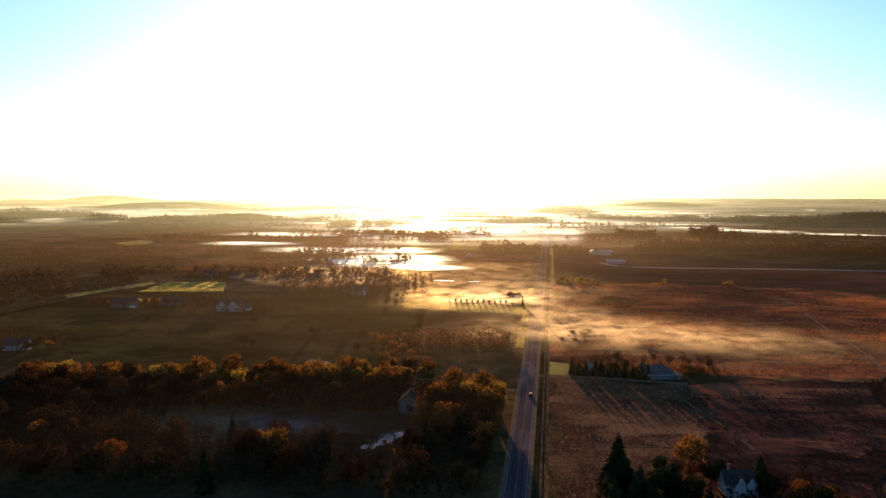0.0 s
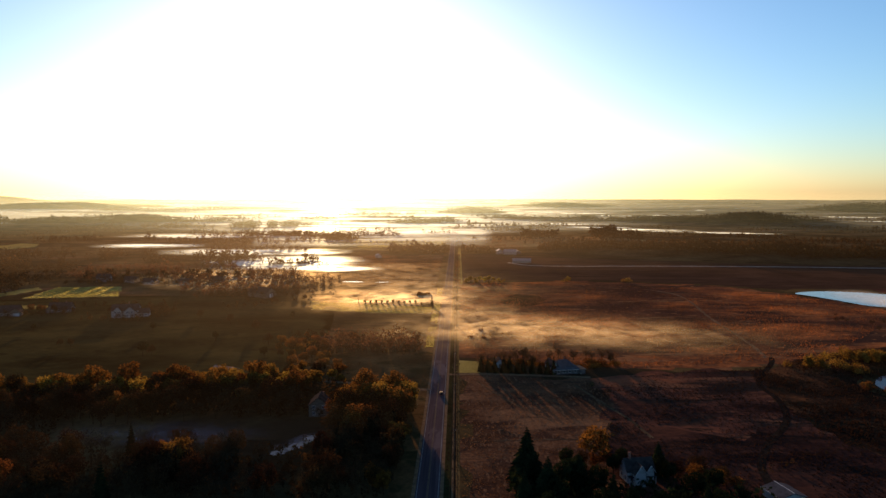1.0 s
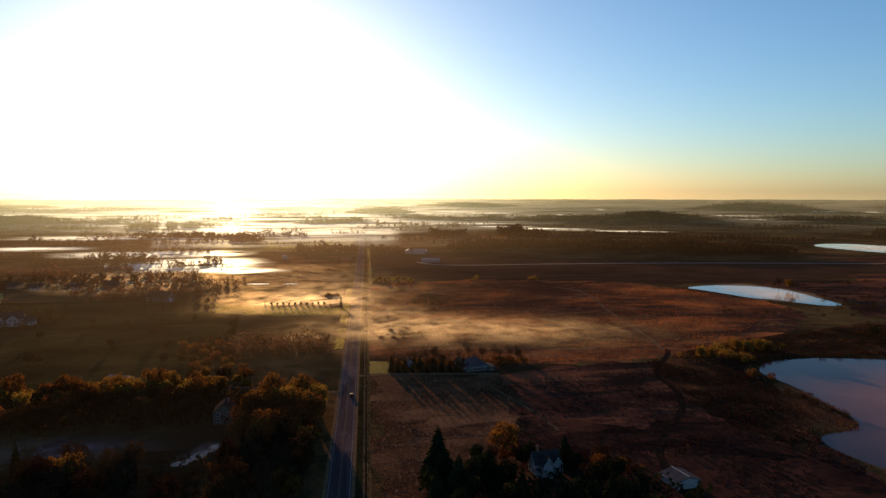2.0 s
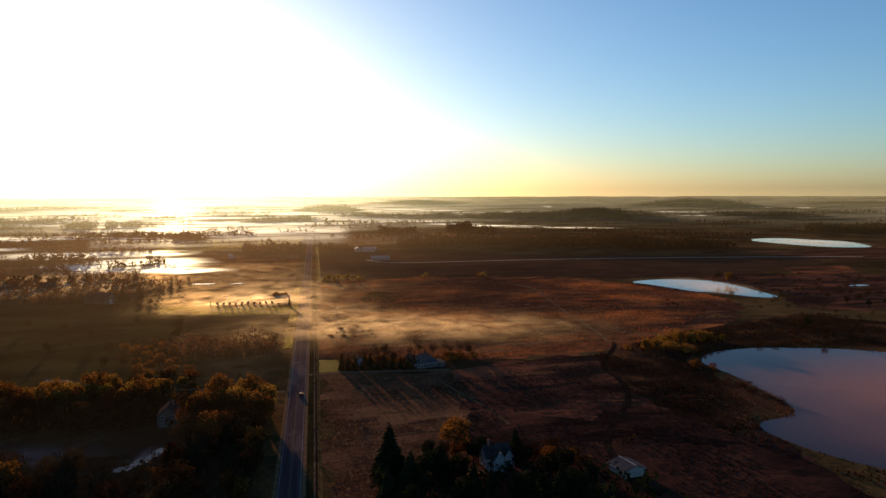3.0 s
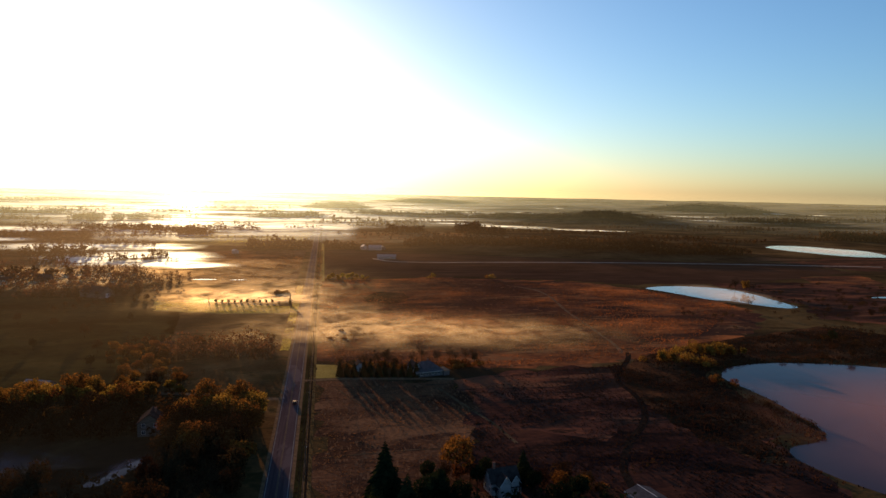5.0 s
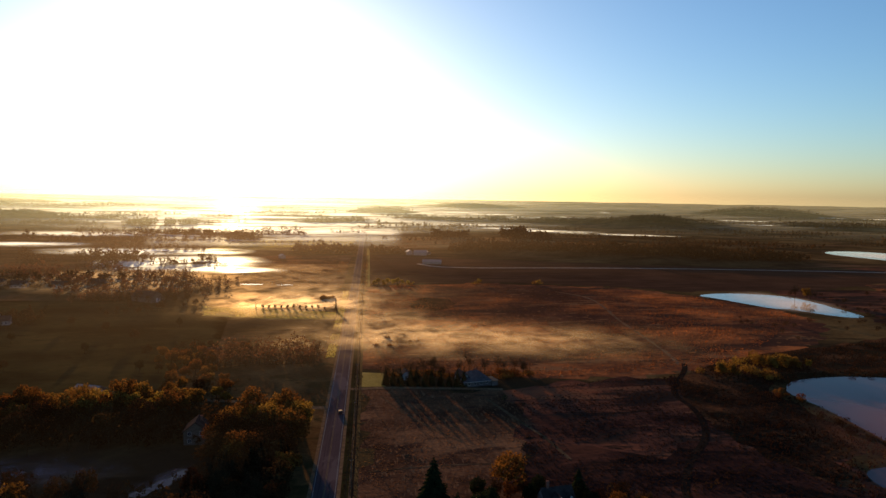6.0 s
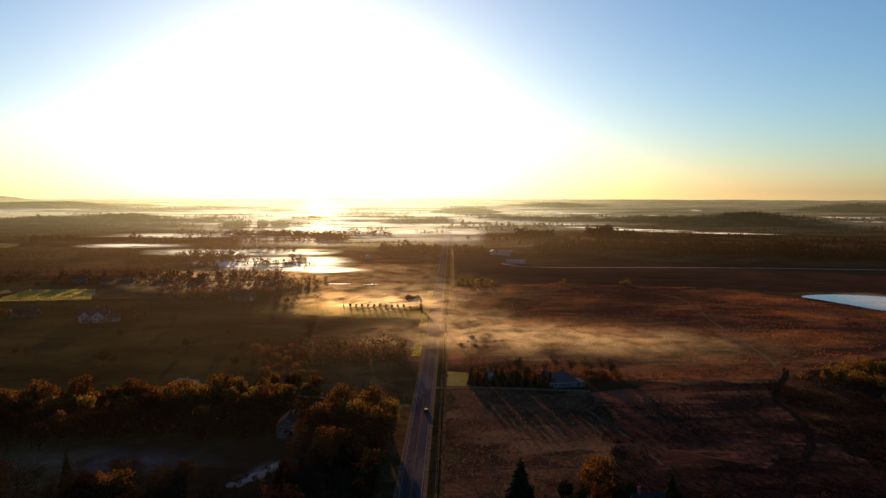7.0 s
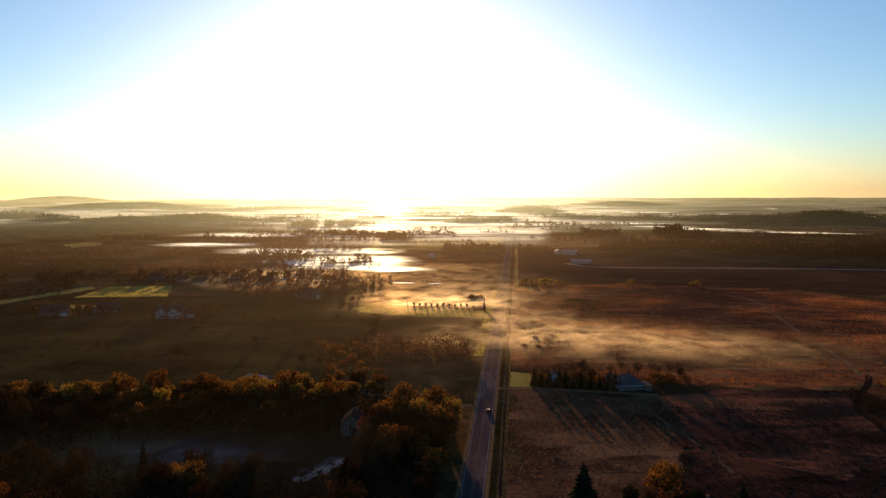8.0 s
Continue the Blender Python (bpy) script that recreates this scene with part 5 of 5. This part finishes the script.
    h = thing("house", "large white house with many gables on the meadow rise", "house", (-254, 532, 0), 14)
    gable_block(h, (0, 0, 0), 90, 10, 20, 5.6, 4.0, "siding_cream", "shingle", door=True)
    gable_block(h, (-5, -5, 0), 0, 6, 5, 5.6, 3.0, "siding_cream", "shingle")
    gable_block(h, (4, -5.5, 0), 0, 7, 5, 5.4, 3.2, "siding_cream", "shingle")
    gable_block(h, (13.4, -1, 0), 90, 9, 8, 3.2, 2.8, "siding_cream", "shingle", garage=True)
    chimney(h, 2, 1.5, 8.5, 11.2)
    h = thing("house", "dark-roofed house with low wings on the meadow rise", "house", (-318, 552, 0), 10)
    gable_block(h, (0, 0, 0), 90, 12, 17, 2.8, 4.8, "siding_tan", "shingle", door=True)
    gable_block(h, (-6, -5, 0), 0, 7, 5, 3.2, 3.0, "siding_tan", "shingle")
    chimney(h, 4, 0, 6, 8.6)
    h = thing("house", "long dark-roofed house at the lit paddock", "house", (-352, 534, 0), 18)
    gable_block(h, (0, 0, 0), 90, 11, 20, 3.4, 4.4, "siding_tan", "shingle", door=True)
    gable_block(h, (8, -5, 0), 0, 8, 6, 3.2, 3.2, "siding_tan", "shingle", garage=True)
    for x, y, turn, wall, label in ((-384, 748, 5, "siding_grey", "far grey house among trees"), (-350, 742, -12, "siding_tan", "far tan house among trees"), (-283, 722, 20, "siding_cream", "far pale house among trees"), (-250, 727, -5, "siding_grey", "far grey house beside the wood"), (-320, 376, 25, "siding_cream", "white house at the meadow's edge"), (-322, 726, 0, "siding_cream", "far white house in the trees")):
        h = thing("house", label, "house", (x, y, 0), turn, "houses of the village")
        gable_block(h, (0, 0, 0), 90, 9, 14, 3.4 if wall != "siding_grey" else 5.2, 3.4, wall, "shingle", door=True)
        gable_block(h, (5, -4, 0), 0, 6, 4.5, 3.0, 2.6, wall, "shingle")
    h = thing("barn", "big dark barn with a sunlit roof edge", "barn", (-176, 640, 0), 58)
    gable_block(h, (0, 0, 0), 0, 14, 24, 4.5, 4.5, "siding_tan", "shingle", windows=False)
    part("barn_door", boxed(-2, 2, -12.1, -12.0, 0, 3.6), M["trim"], h, "white sliding barn door")
    h = thing("house", "grey-blue house hidden in the roadside wood", "house", (-51, 292, 0), 4)
    gable_block(h, (0, 0, 0), 0, 8.5, 9, 5.2, 3.4, "siding_tan", "shingle", door=True)
    chimney(h, 1.5, 1, 6.5, 9.4)
    h = thing("house", "low house with bluish roof among young trees", "house", (-77, 434, 0), 12)
    gable_block(h, (0, 0, 0), 90, 7, 10, 2.6, 2.0, "siding_grey", "shingle", door=True)
    h = thing("shed", "low shed with a bright metal roof behind the wood", "shed", (-115, 356, 0), 70)
    gable_block(h, (0, 0, 0), 0, 7, 12, 3.0, 1.6, "siding_grey", "roof_pale", windows=False)
    part("door", boxed(-1.4, 1.4, -6.08, -6.0, 0, 2.5), M["trim"], h)
    for x, y, w, d, hh, turn, wall, label in ((78, 1118, 9, 12, 5.2, 10, "siding_cream", "white far farmhouse beside the road wood"), (95, 1112, 12, 20, 4.5, 80, "siding_cream", "long white far barn"), (108, 1122, 8, 10, 3.2, 5, "siding_grey", "small far farm shed"), (101, 975, 9, 26, 3.2, 85, "roof_pale", "low pale shed at the farm track"), (-112, 1045, 7, 9, 4, 30, "siding_cream", "lone white shed on the pale field")):
        h = thing("farm_building", label, "barn", (x, y, 0), turn, "far farm")
        gable_block(h, (0, 0, 0), 0, w, d, hh, w * 0.3, wall, "roof_pale", windows=hh > 5)


build_houses()


# ---- roadside things ----
def build_power_line():
    ys = [120 + 62 * k for k in range(24)]
    x = 8.6
    base = thing("utility_pole", "weathered wooden utility pole with a crossarm", "pole", (x, ys[0], 0), 0, "poles of the power line")
    bm = bmesh.new()
    tube(bm, (0, 0, -0.4), (0, 0, 10.6), 0.17, 0.11, 8)
    part("pole", bm, M["wood_pole"], base)
    part("crossarm", boxed(-1.2, 1.2, -0.06, 0.06, 9.9, 10.05, bevel=0.01), M["wood_pole"], base)
    for s in (-1.1, 0, 1.1):
        bm = bmesh.new()
        z = 10.05 if s else 10.6
        tube(bm, (s, 0, z), (s, 0, z + 0.2), 0.05, 0.06, 6)
        part("insulator", bm, M["metal"], base)
    for s in (-1, 1):
        bm = bmesh.new()
        tube(bm, (s * 0.7, 0.05, 9.95), (0, 0.1, 9.3), 0.025, 0.025, 4)
        part("brace", bm, M["metal"], base)
    for y in ys[1:]:
        copy_thing(base, pose(x, y, 0))
    for s in (-1.1, 0, 1.1):
        verts, faces = [], []
        z = 10.25 if s else 10.8
        for i in range(len(ys) - 1):
            for k in range(8):
                f = k / 8
                verts.append((x + s, ys[i] + 62 * f, z - 1.1 * 4 * f * (1 - f)))
        verts.append((x + s, ys[-1], z))
        v, n = [], len(verts)
        r = 0.07
        for a, b, c in verts:
            v += [(a - r, b, c - r * 0.6), (a + r, b, c - r * 0.6), (a, b, c + r)]
        for i in range(n - 1):
            for k in range(3):
                q = (k + 1) % 3
                faces.append((3 * i + k, 3 * i + q, 3 * i + 3 + q, 3 * i + 3 + k))
        tagged(raw("power_line", v, faces, M["wire"]), "sagging overhead wire strung along the poles", "wire", "wires of the power line")


build_power_line()


def build_car():
    car = thing("car", "small dark car driving away on the road", "car", (1.9, 322, 0.046), 0)
    prof = [(-2.2, 0.35), (2.15, 0.35), (2.2, 0.75), (1.3, 0.95), (0.6, 1.42), (-1.2, 1.45), (-1.9, 1.0), (-2.2, 0.9)]
    bm = bmesh.new()
    a = [bm.verts.new((-0.88 if z < 1.2 else -0.7, y, z)) for y, z in prof]
    b = [bm.verts.new((0.88 if z < 1.2 else 0.7, y, z)) for y, z in prof]
    bm.faces.new(a[::-1])
    bm.faces.new(b)
    for i in range(len(prof)):
        bm.faces.new((a[i], a[(i + 1) % len(prof)], b[(i + 1) % len(prof)], b[i]))
    bmesh.ops.recalc_face_normals(bm, faces=bm.faces[:])
    bmesh.ops.bevel(bm, geom=bm.edges[:], offset=0.06, segments=2, affect="EDGES")
    part("body", bm, M["car_paint"], car)
    bm = bmesh.new()
    v = [bm.verts.new(p) for p in ((-0.66, -1.9, 1.06), (0.66, -1.9, 1.06), (0.6, -1.36, 1.42), (-0.6, -1.36, 1.42))]
    bm.faces.new(v)
    bmesh.ops.solidify(bm, geom=bm.faces[:], thickness=0.02)
    part("rear_window", bm, M["glass"], car)
    for x in (-0.68, 0.68):
        part("tail_light", boxed(x - 0.16, x + 0.16, -2.24, -2.16, 0.72, 0.86, bevel=0.02), M["light_red"], car)
        for y in (-1.35, 1.35):
            bm = bmesh.new()
            s = 1 if x > 0 else -1
            tube(bm, (s * 0.68, y, 0.32), (s * 0.9, y, 0.32), 0.32, 0.32, 16)
            w = part("wheel", bm, M["rubber"], car)
            bm = bmesh.new()
            tube(bm, (s * 0.88, y, 0.32), (s * 0.91, y, 0.32), 0.19, 0.18, 12)
            part("rim", bm, M["metal"], w)


build_car()


def build_right_side():
    rnd = random.Random(3)
    cone = conifer("arborvitae", 41, 9.6, 2.2, "dark narrow conifer in a planted row", at=(22.5, 366), layers=13)
    tagged(cone, group="row of conifers by the drive")
    n = 11
    for k in range(1, n):
        f = k / (n - 1)
        plant(cone, 22.5 + 39 * f + rnd.uniform(-0.5, 0.5), 366 - 5 * f + rnd.uniform(-0.6, 0.6), rnd, 0.82, 1.12)
    big = conifer("spruce_tree", 42, 20, 7.2, "tall dark spruce beside the farmhouse", at=(33, 222), layers=24)
    tagged(big, group="farmyard spruces")
    for x, y, s in ((49, 214, 0.7), (79, 229, 0.6), (38, 206, 0.8), (56, 196, 0.7), (30, 198, 0.7), (82, 190, 0.7)):
        copy_thing(big, placed(pose(x, y, 0, 0, 0, rnd.uniform(0, 360)), s))
    for x, y, k, s in ((58, 235, "rust", 1.3), (54, 233, "olive", 0.6), (62, 232, "olive", 0.65), (58, 231, "rust", 0.55), (63, 226, "dark", 0.7), (79, 226, "dark", 0.7), (67, 231, "dark", 0.75), (92, 226, "olive", 0.7), (98, 220, "olive", 0.6), (89, 221, "rust", 0.6), (95, 217, "rust", 0.6), (48, 232, "dark", 0.7), (84, 206, "dark", 0.9), (40, 204, "dark", 0.9), (98, 204, "bare", 0.8), (30, 200, "bare", 0.8), (64, 246, "bare", 0.6), (36, 232, "dark", 0.6), (44, 212, "dark", 1.0), (80, 220, "dark", 0.7), (84, 224, "olive", 0.6), (92, 212, "dark", 0.8), (100, 214, "rust", 0.5), (34, 214, "dark", 0.9), (50, 222, "dark", 0.8), (54, 208, "dark", 1.0), (48, 214, "dark", 1.0), (70, 192, "dark", 0.9), (62, 196, "dark", 0.8), (78, 198, "dark", 0.6), (86, 190, "dark", 1), (52, 190, "dark", 1), (36, 188, "dark", 1)):
        t = copy_thing(KINDS[k][0], placed(pose(x, y, 0, 0, 0, rnd.uniform(0, 360)), s))
        tagged(t, group="farmyard trees")
    for x, y, s in ((206, 379, 0.7), (212, 377, 0.6), (233, 386, 0.75), (240, 385, 0.9), (246, 384, 0.8), (253, 385, 0.85), (262, 386, 0.65), (236, 391, 0.55)):
        t = copy_thing(KINDS["gold"][rnd.randrange(2)], placed(pose(x, y, 0, 0, 0, rnd.uniform(0, 360)), s))
        tagged(t, group="willows round the pond")
    for x, y, k, s in ((47, 386, "bare", 0.85), (86, 384, "bare", 0.7), (92, 385, "bare", 0.8), (97, 384, "olive", 0.5), (52, 378, "olive", 0.55), (40, 384, "bare", 0.6)):
        t = copy_thing(KINDS[k][0], placed(pose(x, y, 0, 0, 0, rnd.uniform(0, 360)), s))
        tagged(t, group="trees round the grey house")
    post = conifer("cypress_tree", 43, 12, 1.6, "tall narrow dark evergreen at the end of the lawn strip", at=(-12.5, 584), layers=16)
    tagged(post, group="trees of the lawn strip")
    copy_thing(post, placed(pose(-78, 597, 0), 0.5))
    for hx, hy in ((-254, 532), (-318, 552), (-352, 534), (-77, 434), (-320, 376)):
        for k in range(9):
            q = rnd.uniform(0, 6.28)
            t = plant(KINDS[rnd.choice(("olive", "bare", "olive", "rust"))][0], hx + math.cos(q) * rnd.uniform(15, 24), hy + math.sin(q) * rnd.uniform(9, 16) + 4, rnd, 0.35, 0.7)
            tagged(t, group="garden trees")
    for k in range(6):
        tagged(plant(KINDS["olive"][k % 2], -404 + 11 * k + rnd.uniform(-2, 2), 712 + rnd.uniform(-3, 3), rnd, 0.5, 0.75), group="trees behind the paddock")
    for k in range(26):
        tagged(plant(KINDS[rnd.choice(("olive", "bare"))][0], rnd.uniform(-235, -120), rnd.uniform(560, 640), rnd, 0.35, 0.75), group="lone trees of the meadow")
    for x, y, k, q in ((-178, 396, "dark", 0.85), (-174, 399, "olive", 0.6), (-242, 420, "olive", 0.5), (-236, 421, "olive", 0.5), (-205, 470, "dark", 0.6), (-160, 500, "olive", 0.7), (-290, 470, "dark", 0.5), (-150, 440, "dark", 0.6), (-132, 470, "olive", 0.8), (-118, 520, "dark", 0.6), (-190, 520, "olive", 0.7), (-112, 430, "olive", 0.7), (-105, 395, "dark", 0.6)):
        tagged(copy_thing(KINDS[k][0], placed(pose(x, y, 0, 0, 0, rnd.uniform(0, 360)), q)), group="lone trees of the meadow")
    shrub = bush("bush", 51, 3.2, 2.4, "leaf_rust", "rust-brown shrub in the grass", at=(18, 450))
    tagged(shrub, group="shrubs of the prairie")
    gold = bush("bush", 52, 4.2, 3.0, "leaf_gold", "yellow-brown willow bush by the pond", at=(207, 378))
    tagged(gold, group="shrubs round the pond")
    dark = bush("bush", 53, 4.5, 3.2, "leaf_olive", "dark bush near the pond", at=(348, 421))
    tagged(dark, group="shrubs round the pond")
    for _ in range(8):
        plant(shrub, rnd.uniform(17, 48), rnd.uniform(446, 474), rnd, 0.5, 1.0)
    for _ in range(7):
        plant(shrub, rnd.uniform(-32, -18), rnd.uniform(638, 650), rnd, 0.9, 1.5)
    for _ in range(12):
        plant(gold, rnd.uniform(17, 60), rnd.uniform(738, 756), rnd, 0.6, 1.0)
    for x, y, s in ((-18, 214, 0.75), (-14, 210, 0.7)):
        t = copy_thing(KINDS["gold"][0], placed(pose(x, y, 0, 0, 0, rnd.uniform(0, 360)), s))
        tagged(t, group="golden trees at the field's edge")
    yellow = broadleaf("yellow_tree", 71, 8.0, 3.2, "leaf_yellow", "small yellow-leaved tree at the field's edge", leaves=520, size=0.42, at=(24, 748))
    tagged(yellow, group="yellow trees at the field's edge")
    for x, y, q in ((19, 744, 0.75), (29, 743, 0.8), (34, 747, 1.0), (39, 744, 0.9), (44, 750, 1.0), (49, 745, 0.85), (55, 747, 0.7), (61, 750, 0.5), (132, 758, 0.8), (135, 760, 0.6), (196, 755, 0.6), (22, 752, 0.6), (41, 754, 0.7)):
        copy_thing(yellow, placed(pose(x, y, 0, 0, 0, rnd.uniform(0, 360)), q))
    for cx, cy, sx, sy, n, p in ((209, 379, 8, 5, 8, gold), (247, 396, 14, 6, 16, gold), (350, 420, 10, 10, 6, dark), (456, 672, 8, 6, 4, dark), (355, 400, 20, 8, 6, dark), (131, 757, 3, 2, 2, gold), (196, 754, 3, 2, 2, gold), (440, 560, 40, 30, 22, dark), (400, 470, 40, 30, 18, dark), (470, 620, 40, 30, 16, dark), (215, 285, 5, 14, 10, dark), (300, 378, 40, 4, 14, dark), (216, 330, 4, 12, 8, shrub), (225, 372, 6, 5, 8, gold), (262, 400, 10, 5, 8, gold), (345, 402, 16, 5, 10, dark), (455, 690, 7, 6, 6, dark), (500, 560, 40, 22, 22, dark), (560, 640, 30, 16, 14, dark), (330, 520, 26, 10, 8, dark)):
        for _ in range(n):
            x, y = rnd.gauss(cx, sx), rnd.gauss(cy, sy)
            if not inside(x, y, POND) and not inside(x, y, FAR_POND):
                plant(p, x, y, rnd, 0.8 if p is gold else 0.5, 1.7 if p is gold else 1.1)
    for x, y, k, q in ((428, 652, "bare", 1.2), (436, 646, "gold", 1.0), (432, 634, "bare", 1.0), (441, 640, "bare", 0.8), (345, 414, "dark", 0.8), (340, 416, "olive", 0.6), (324, 372, "olive", 0.6), (455, 481, "dark", 0.6), (448, 497, "olive", 0.7), (455, 527, "olive", 0.6), (402, 492, "bare", 0.6), (366, 384, "bare", 0.6), (467, 505, "olive", 0.8), (478, 488, "dark", 0.6), (488, 520, "bare", 0.7), (500, 498, "olive", 0.6)):
        tagged(copy_thing(KINDS[k][0], placed(pose(x, y, 0, 0, 0, rnd.uniform(0, 360)), q)), group="trees round the ponds")
    for x, y, q in ((227, 388, 0.5), (233, 387, 0.6), (238, 391, 0.65), (243, 389, 0.7), (249, 391, 0.62), (255, 389, 0.66), (260, 387, 0.6), (266, 389, 0.5), (199, 358, 0.4), (204, 353, 0.45), (201, 341, 0.35)):
        tagged(copy_thing(KINDS["bare"][1], placed(pose(x, y, 0, 0, 0, rnd.uniform(0, 360)), q * 1.4)), group="willows round the pond")
    for k in range(34):
        plant(shrub, 25 + 2.1 * k + rnd.uniform(-1, 1), 378 + 4 * math.sin(k * 0.2) + rnd.uniform(-2.5, 2.5), rnd, 0.6, 1.25)
    for _ in range(9):
        plant(shrub, rnd.uniform(83, 100), rnd.uniform(379, 388), rnd, 0.8, 1.5)
    for k in range(12):
        tagged(plant(KINDS["bare"][k % 2], rnd.uniform(16, 100), rnd.uniform(378, 392), rnd, 0.6, 0.95), group="trees round the grey house")
    # young trees along the lawn strip, with long shadows
    young = broadleaf("young_tree", 61, 5.0, 1.5, "leaf_olive", "young planted tree on the bright lawn strip", leaves=260, size=0.28, at=(-72, 594))
    tagged(young, group="row of young trees")
    for k in range(1, 11):
        plant(young, -72 + 5.0 * k, 594 - 0.4 * k, rnd, 0.7, 1.1)


build_right_side()


def build_grass():
    """Tussocks of dry grass and reeds, too many to count."""
    rng = np.random.default_rng(8)

    def within(x, y, poly):
        hit = np.zeros(len(x), bool)
        for i, (x0, y0) in enumerate(poly):
            x1, y1 = poly[i - 1]
            if y0 != y1:
                hit ^= ((y0 > y) != (y1 > y)) & (x < (x1 - x0) * (y - y0) / (y1 - y0) + x0)
        return hit

    def tufts(name, poly, count, low, high, wide, mat, label, avoid=(), clump=18.0):
        xs, ys = [p[0] for p in poly], [p[1] for p in poly]
        x, y = rng.uniform(min(xs), max(xs), count * 4), rng.uniform(min(ys), max(ys), count * 4)
        keep = within(x, y, poly)
        for q in avoid:
            keep &= ~within(x, y, q)
        x, y = x[keep], y[keep]
        lump = np.array([noise.noise(Vector((p / clump, q / clump, 1))) for p, q in zip(x, y)])
        keep = lump + rng.uniform(-0.5, 0.5, len(x)) > -0.1
        x, y = x[keep][:count], y[keep][:count]
        x, y = np.repeat(x, 2), np.repeat(y, 2)
        n = len(x)
        a, h, w = rng.uniform(0, 6.28, n), rng.uniform(low, high, n), rng.uniform(0.4, 1.0, n) * wide
        lean = rng.uniform(-0.3, 0.3, (n, 2))
        dx, dy, o = np.cos(a) * w, np.sin(a) * w, np.full(n, 0.05)
        v = np.stack([np.stack([x - dx, y - dy, o], 1), np.stack([x + dx, y + dy, o], 1), np.stack([x + dx * 0.6 + lean[:, 0], y + dy * 0.6 + lean[:, 1], h * 0.8], 1), np.stack([x - dx * 0.5 + lean[:, 0], y - dy * 0.5 + lean[:, 1], h], 1)], 1).reshape(-1, 3)
        tagged(raw(name, v.tolist(), np.arange(4 * n).reshape(-1, 4).tolist(), M[mat]), label, "grass", "", "stuff")

    tufts("grass", [(11, 170), (60, 170), (66, 262), (84, 310), (80, 352), (24, 356), (11, 356)], 5000, 0.08, 0.22, 0.3, "blade_straw", "dry tufts of pale grass in the mown field", clump=9)
    tufts("grass", [(14, 395), (100, 374), (232, 402), (372, 560), (330, 668), (136, 762), (14, 738)], 24000, 0.2, 0.5, 0.5, "blade_rust", "tall rust-red prairie grass", clump=30)
    tufts("grass", [(-123, 613), (-75, 596), (-12, 579), (-12, 551), (-69, 555), (-112, 568)], 5000, 0.2, 0.45, 0.9, "blade_green", "sunlit grass of the lawn strip")
    tufts("grass", [(-11, 425), (-5.6, 425), (-5.6, 700), (-11, 700)], 3000, 0.15, 0.4, 0.4, "blade_green", "grass of the road verge")
    tufts("grass", [(5.6, 150), (10.5, 150), (10.5, 700), (5.6, 700)], 3500, 0.08, 0.2, 0.25, "blade_sedge", "dry grass under the power line")
    tufts("grass", [(6, 720), (13, 720), (13, 1110), (6, 1110)], 1500, 0.2, 0.5, 0.5, "blade_straw", "sunlit grass under the far power line")
    tufts("grass", [(7, 389), (20.5, 388), (21.5, 364), (7, 363)], 350, 0.05, 0.12, 0.2, "blade_green", "grass of the small lawn")
    tufts("grass", [(-393, 623), (-406, 698), (-347, 705), (-314, 638)], 3000, 0.2, 0.45, 0.9, "blade_green", "grass of the sunlit paddock")
    tufts("grass", [(-170, 730), (-14, 725), (-14, 1090), (-178, 1070)], 8000, 0.2, 0.5, 1.0, "blade_straw", "stubble of the pale field", [SLIVER, SLIVER_EAST], 40)
    tufts("grass", [(-16, 1180), (-16, 1550), (-235, 1490), (-255, 1210)], 7000, 0.3, 0.6, 1.2, "blade_green", "pale grass beyond the dense wood", (), 60)
    tufts("grass", [(16, 1190), (120, 1225), (300, 1315), (410, 1460), (340, 1580), (16, 1580)], 7000, 0.3, 0.6, 1.2, "blade_straw", "pale grass beyond the farm", (), 60)
    tufts("grass", [(424, 1449), (678, 1346), (680, 1210), (595, 1150), (500, 1200)], 5000, 0.3, 0.7, 1.0, "blade_straw", "straw of the golden far field", (), 60)
    tufts("grass", [(60, 150), (66, 262), (84, 310), (82, 350), (140, 370), (178, 372), (204, 330), (206, 290), (200, 262), (184, 255), (178, 230), (186, 150)], 15000, 0.15, 0.4, 0.4, "blade_sedge", "rough brown tussocks of the pasture", (), 26)
    tufts("reeds", [(170, 372), (250, 420), (400, 470), (420, 420), (390, 220), (330, 150), (200, 150), (170, 230), (160, 330)], 12000, 0.4, 1.1, 0.35, "blade_sedge", "brown reeds round the pond", [POND])


build_grass()


def build_rocks():
    """Pale field stones gathered in the mown field."""
    rnd = random.Random(77)
    bm = bmesh.new()
    bmesh.ops.create_icosphere(bm, subdivisions=2, radius=0.5)
    for v in bm.verts:
        v.co *= 1 + 0.35 * noise.noise(v.co * 2.3)
        v.co.z *= 0.6
    rock = tagged(link("field_stone", bm, M["track"]), "pale rounded field stone lying in the mown field", "stone", "stones of the mown field")
    rock.matrix_basis = pose(44, 312, 0.1)
    for cx, cy, n in ((47, 312, 5), (52, 309, 4), (57, 316, 3), (29, 272, 5), (31, 268, 4), (46, 305, 3), (27, 361, 1), (35, 360, 1), (43, 359, 1), (56, 357.5, 1), (64, 353, 2)):
        for _ in range(n):
            copy_thing(rock, placed(pose(cx + rnd.gauss(0, 2.2), cy + rnd.gauss(0, 2.2), 0.06, 0, 0, rnd.uniform(0, 360)), rnd.uniform(0.4, 0.9)))


build_rocks()
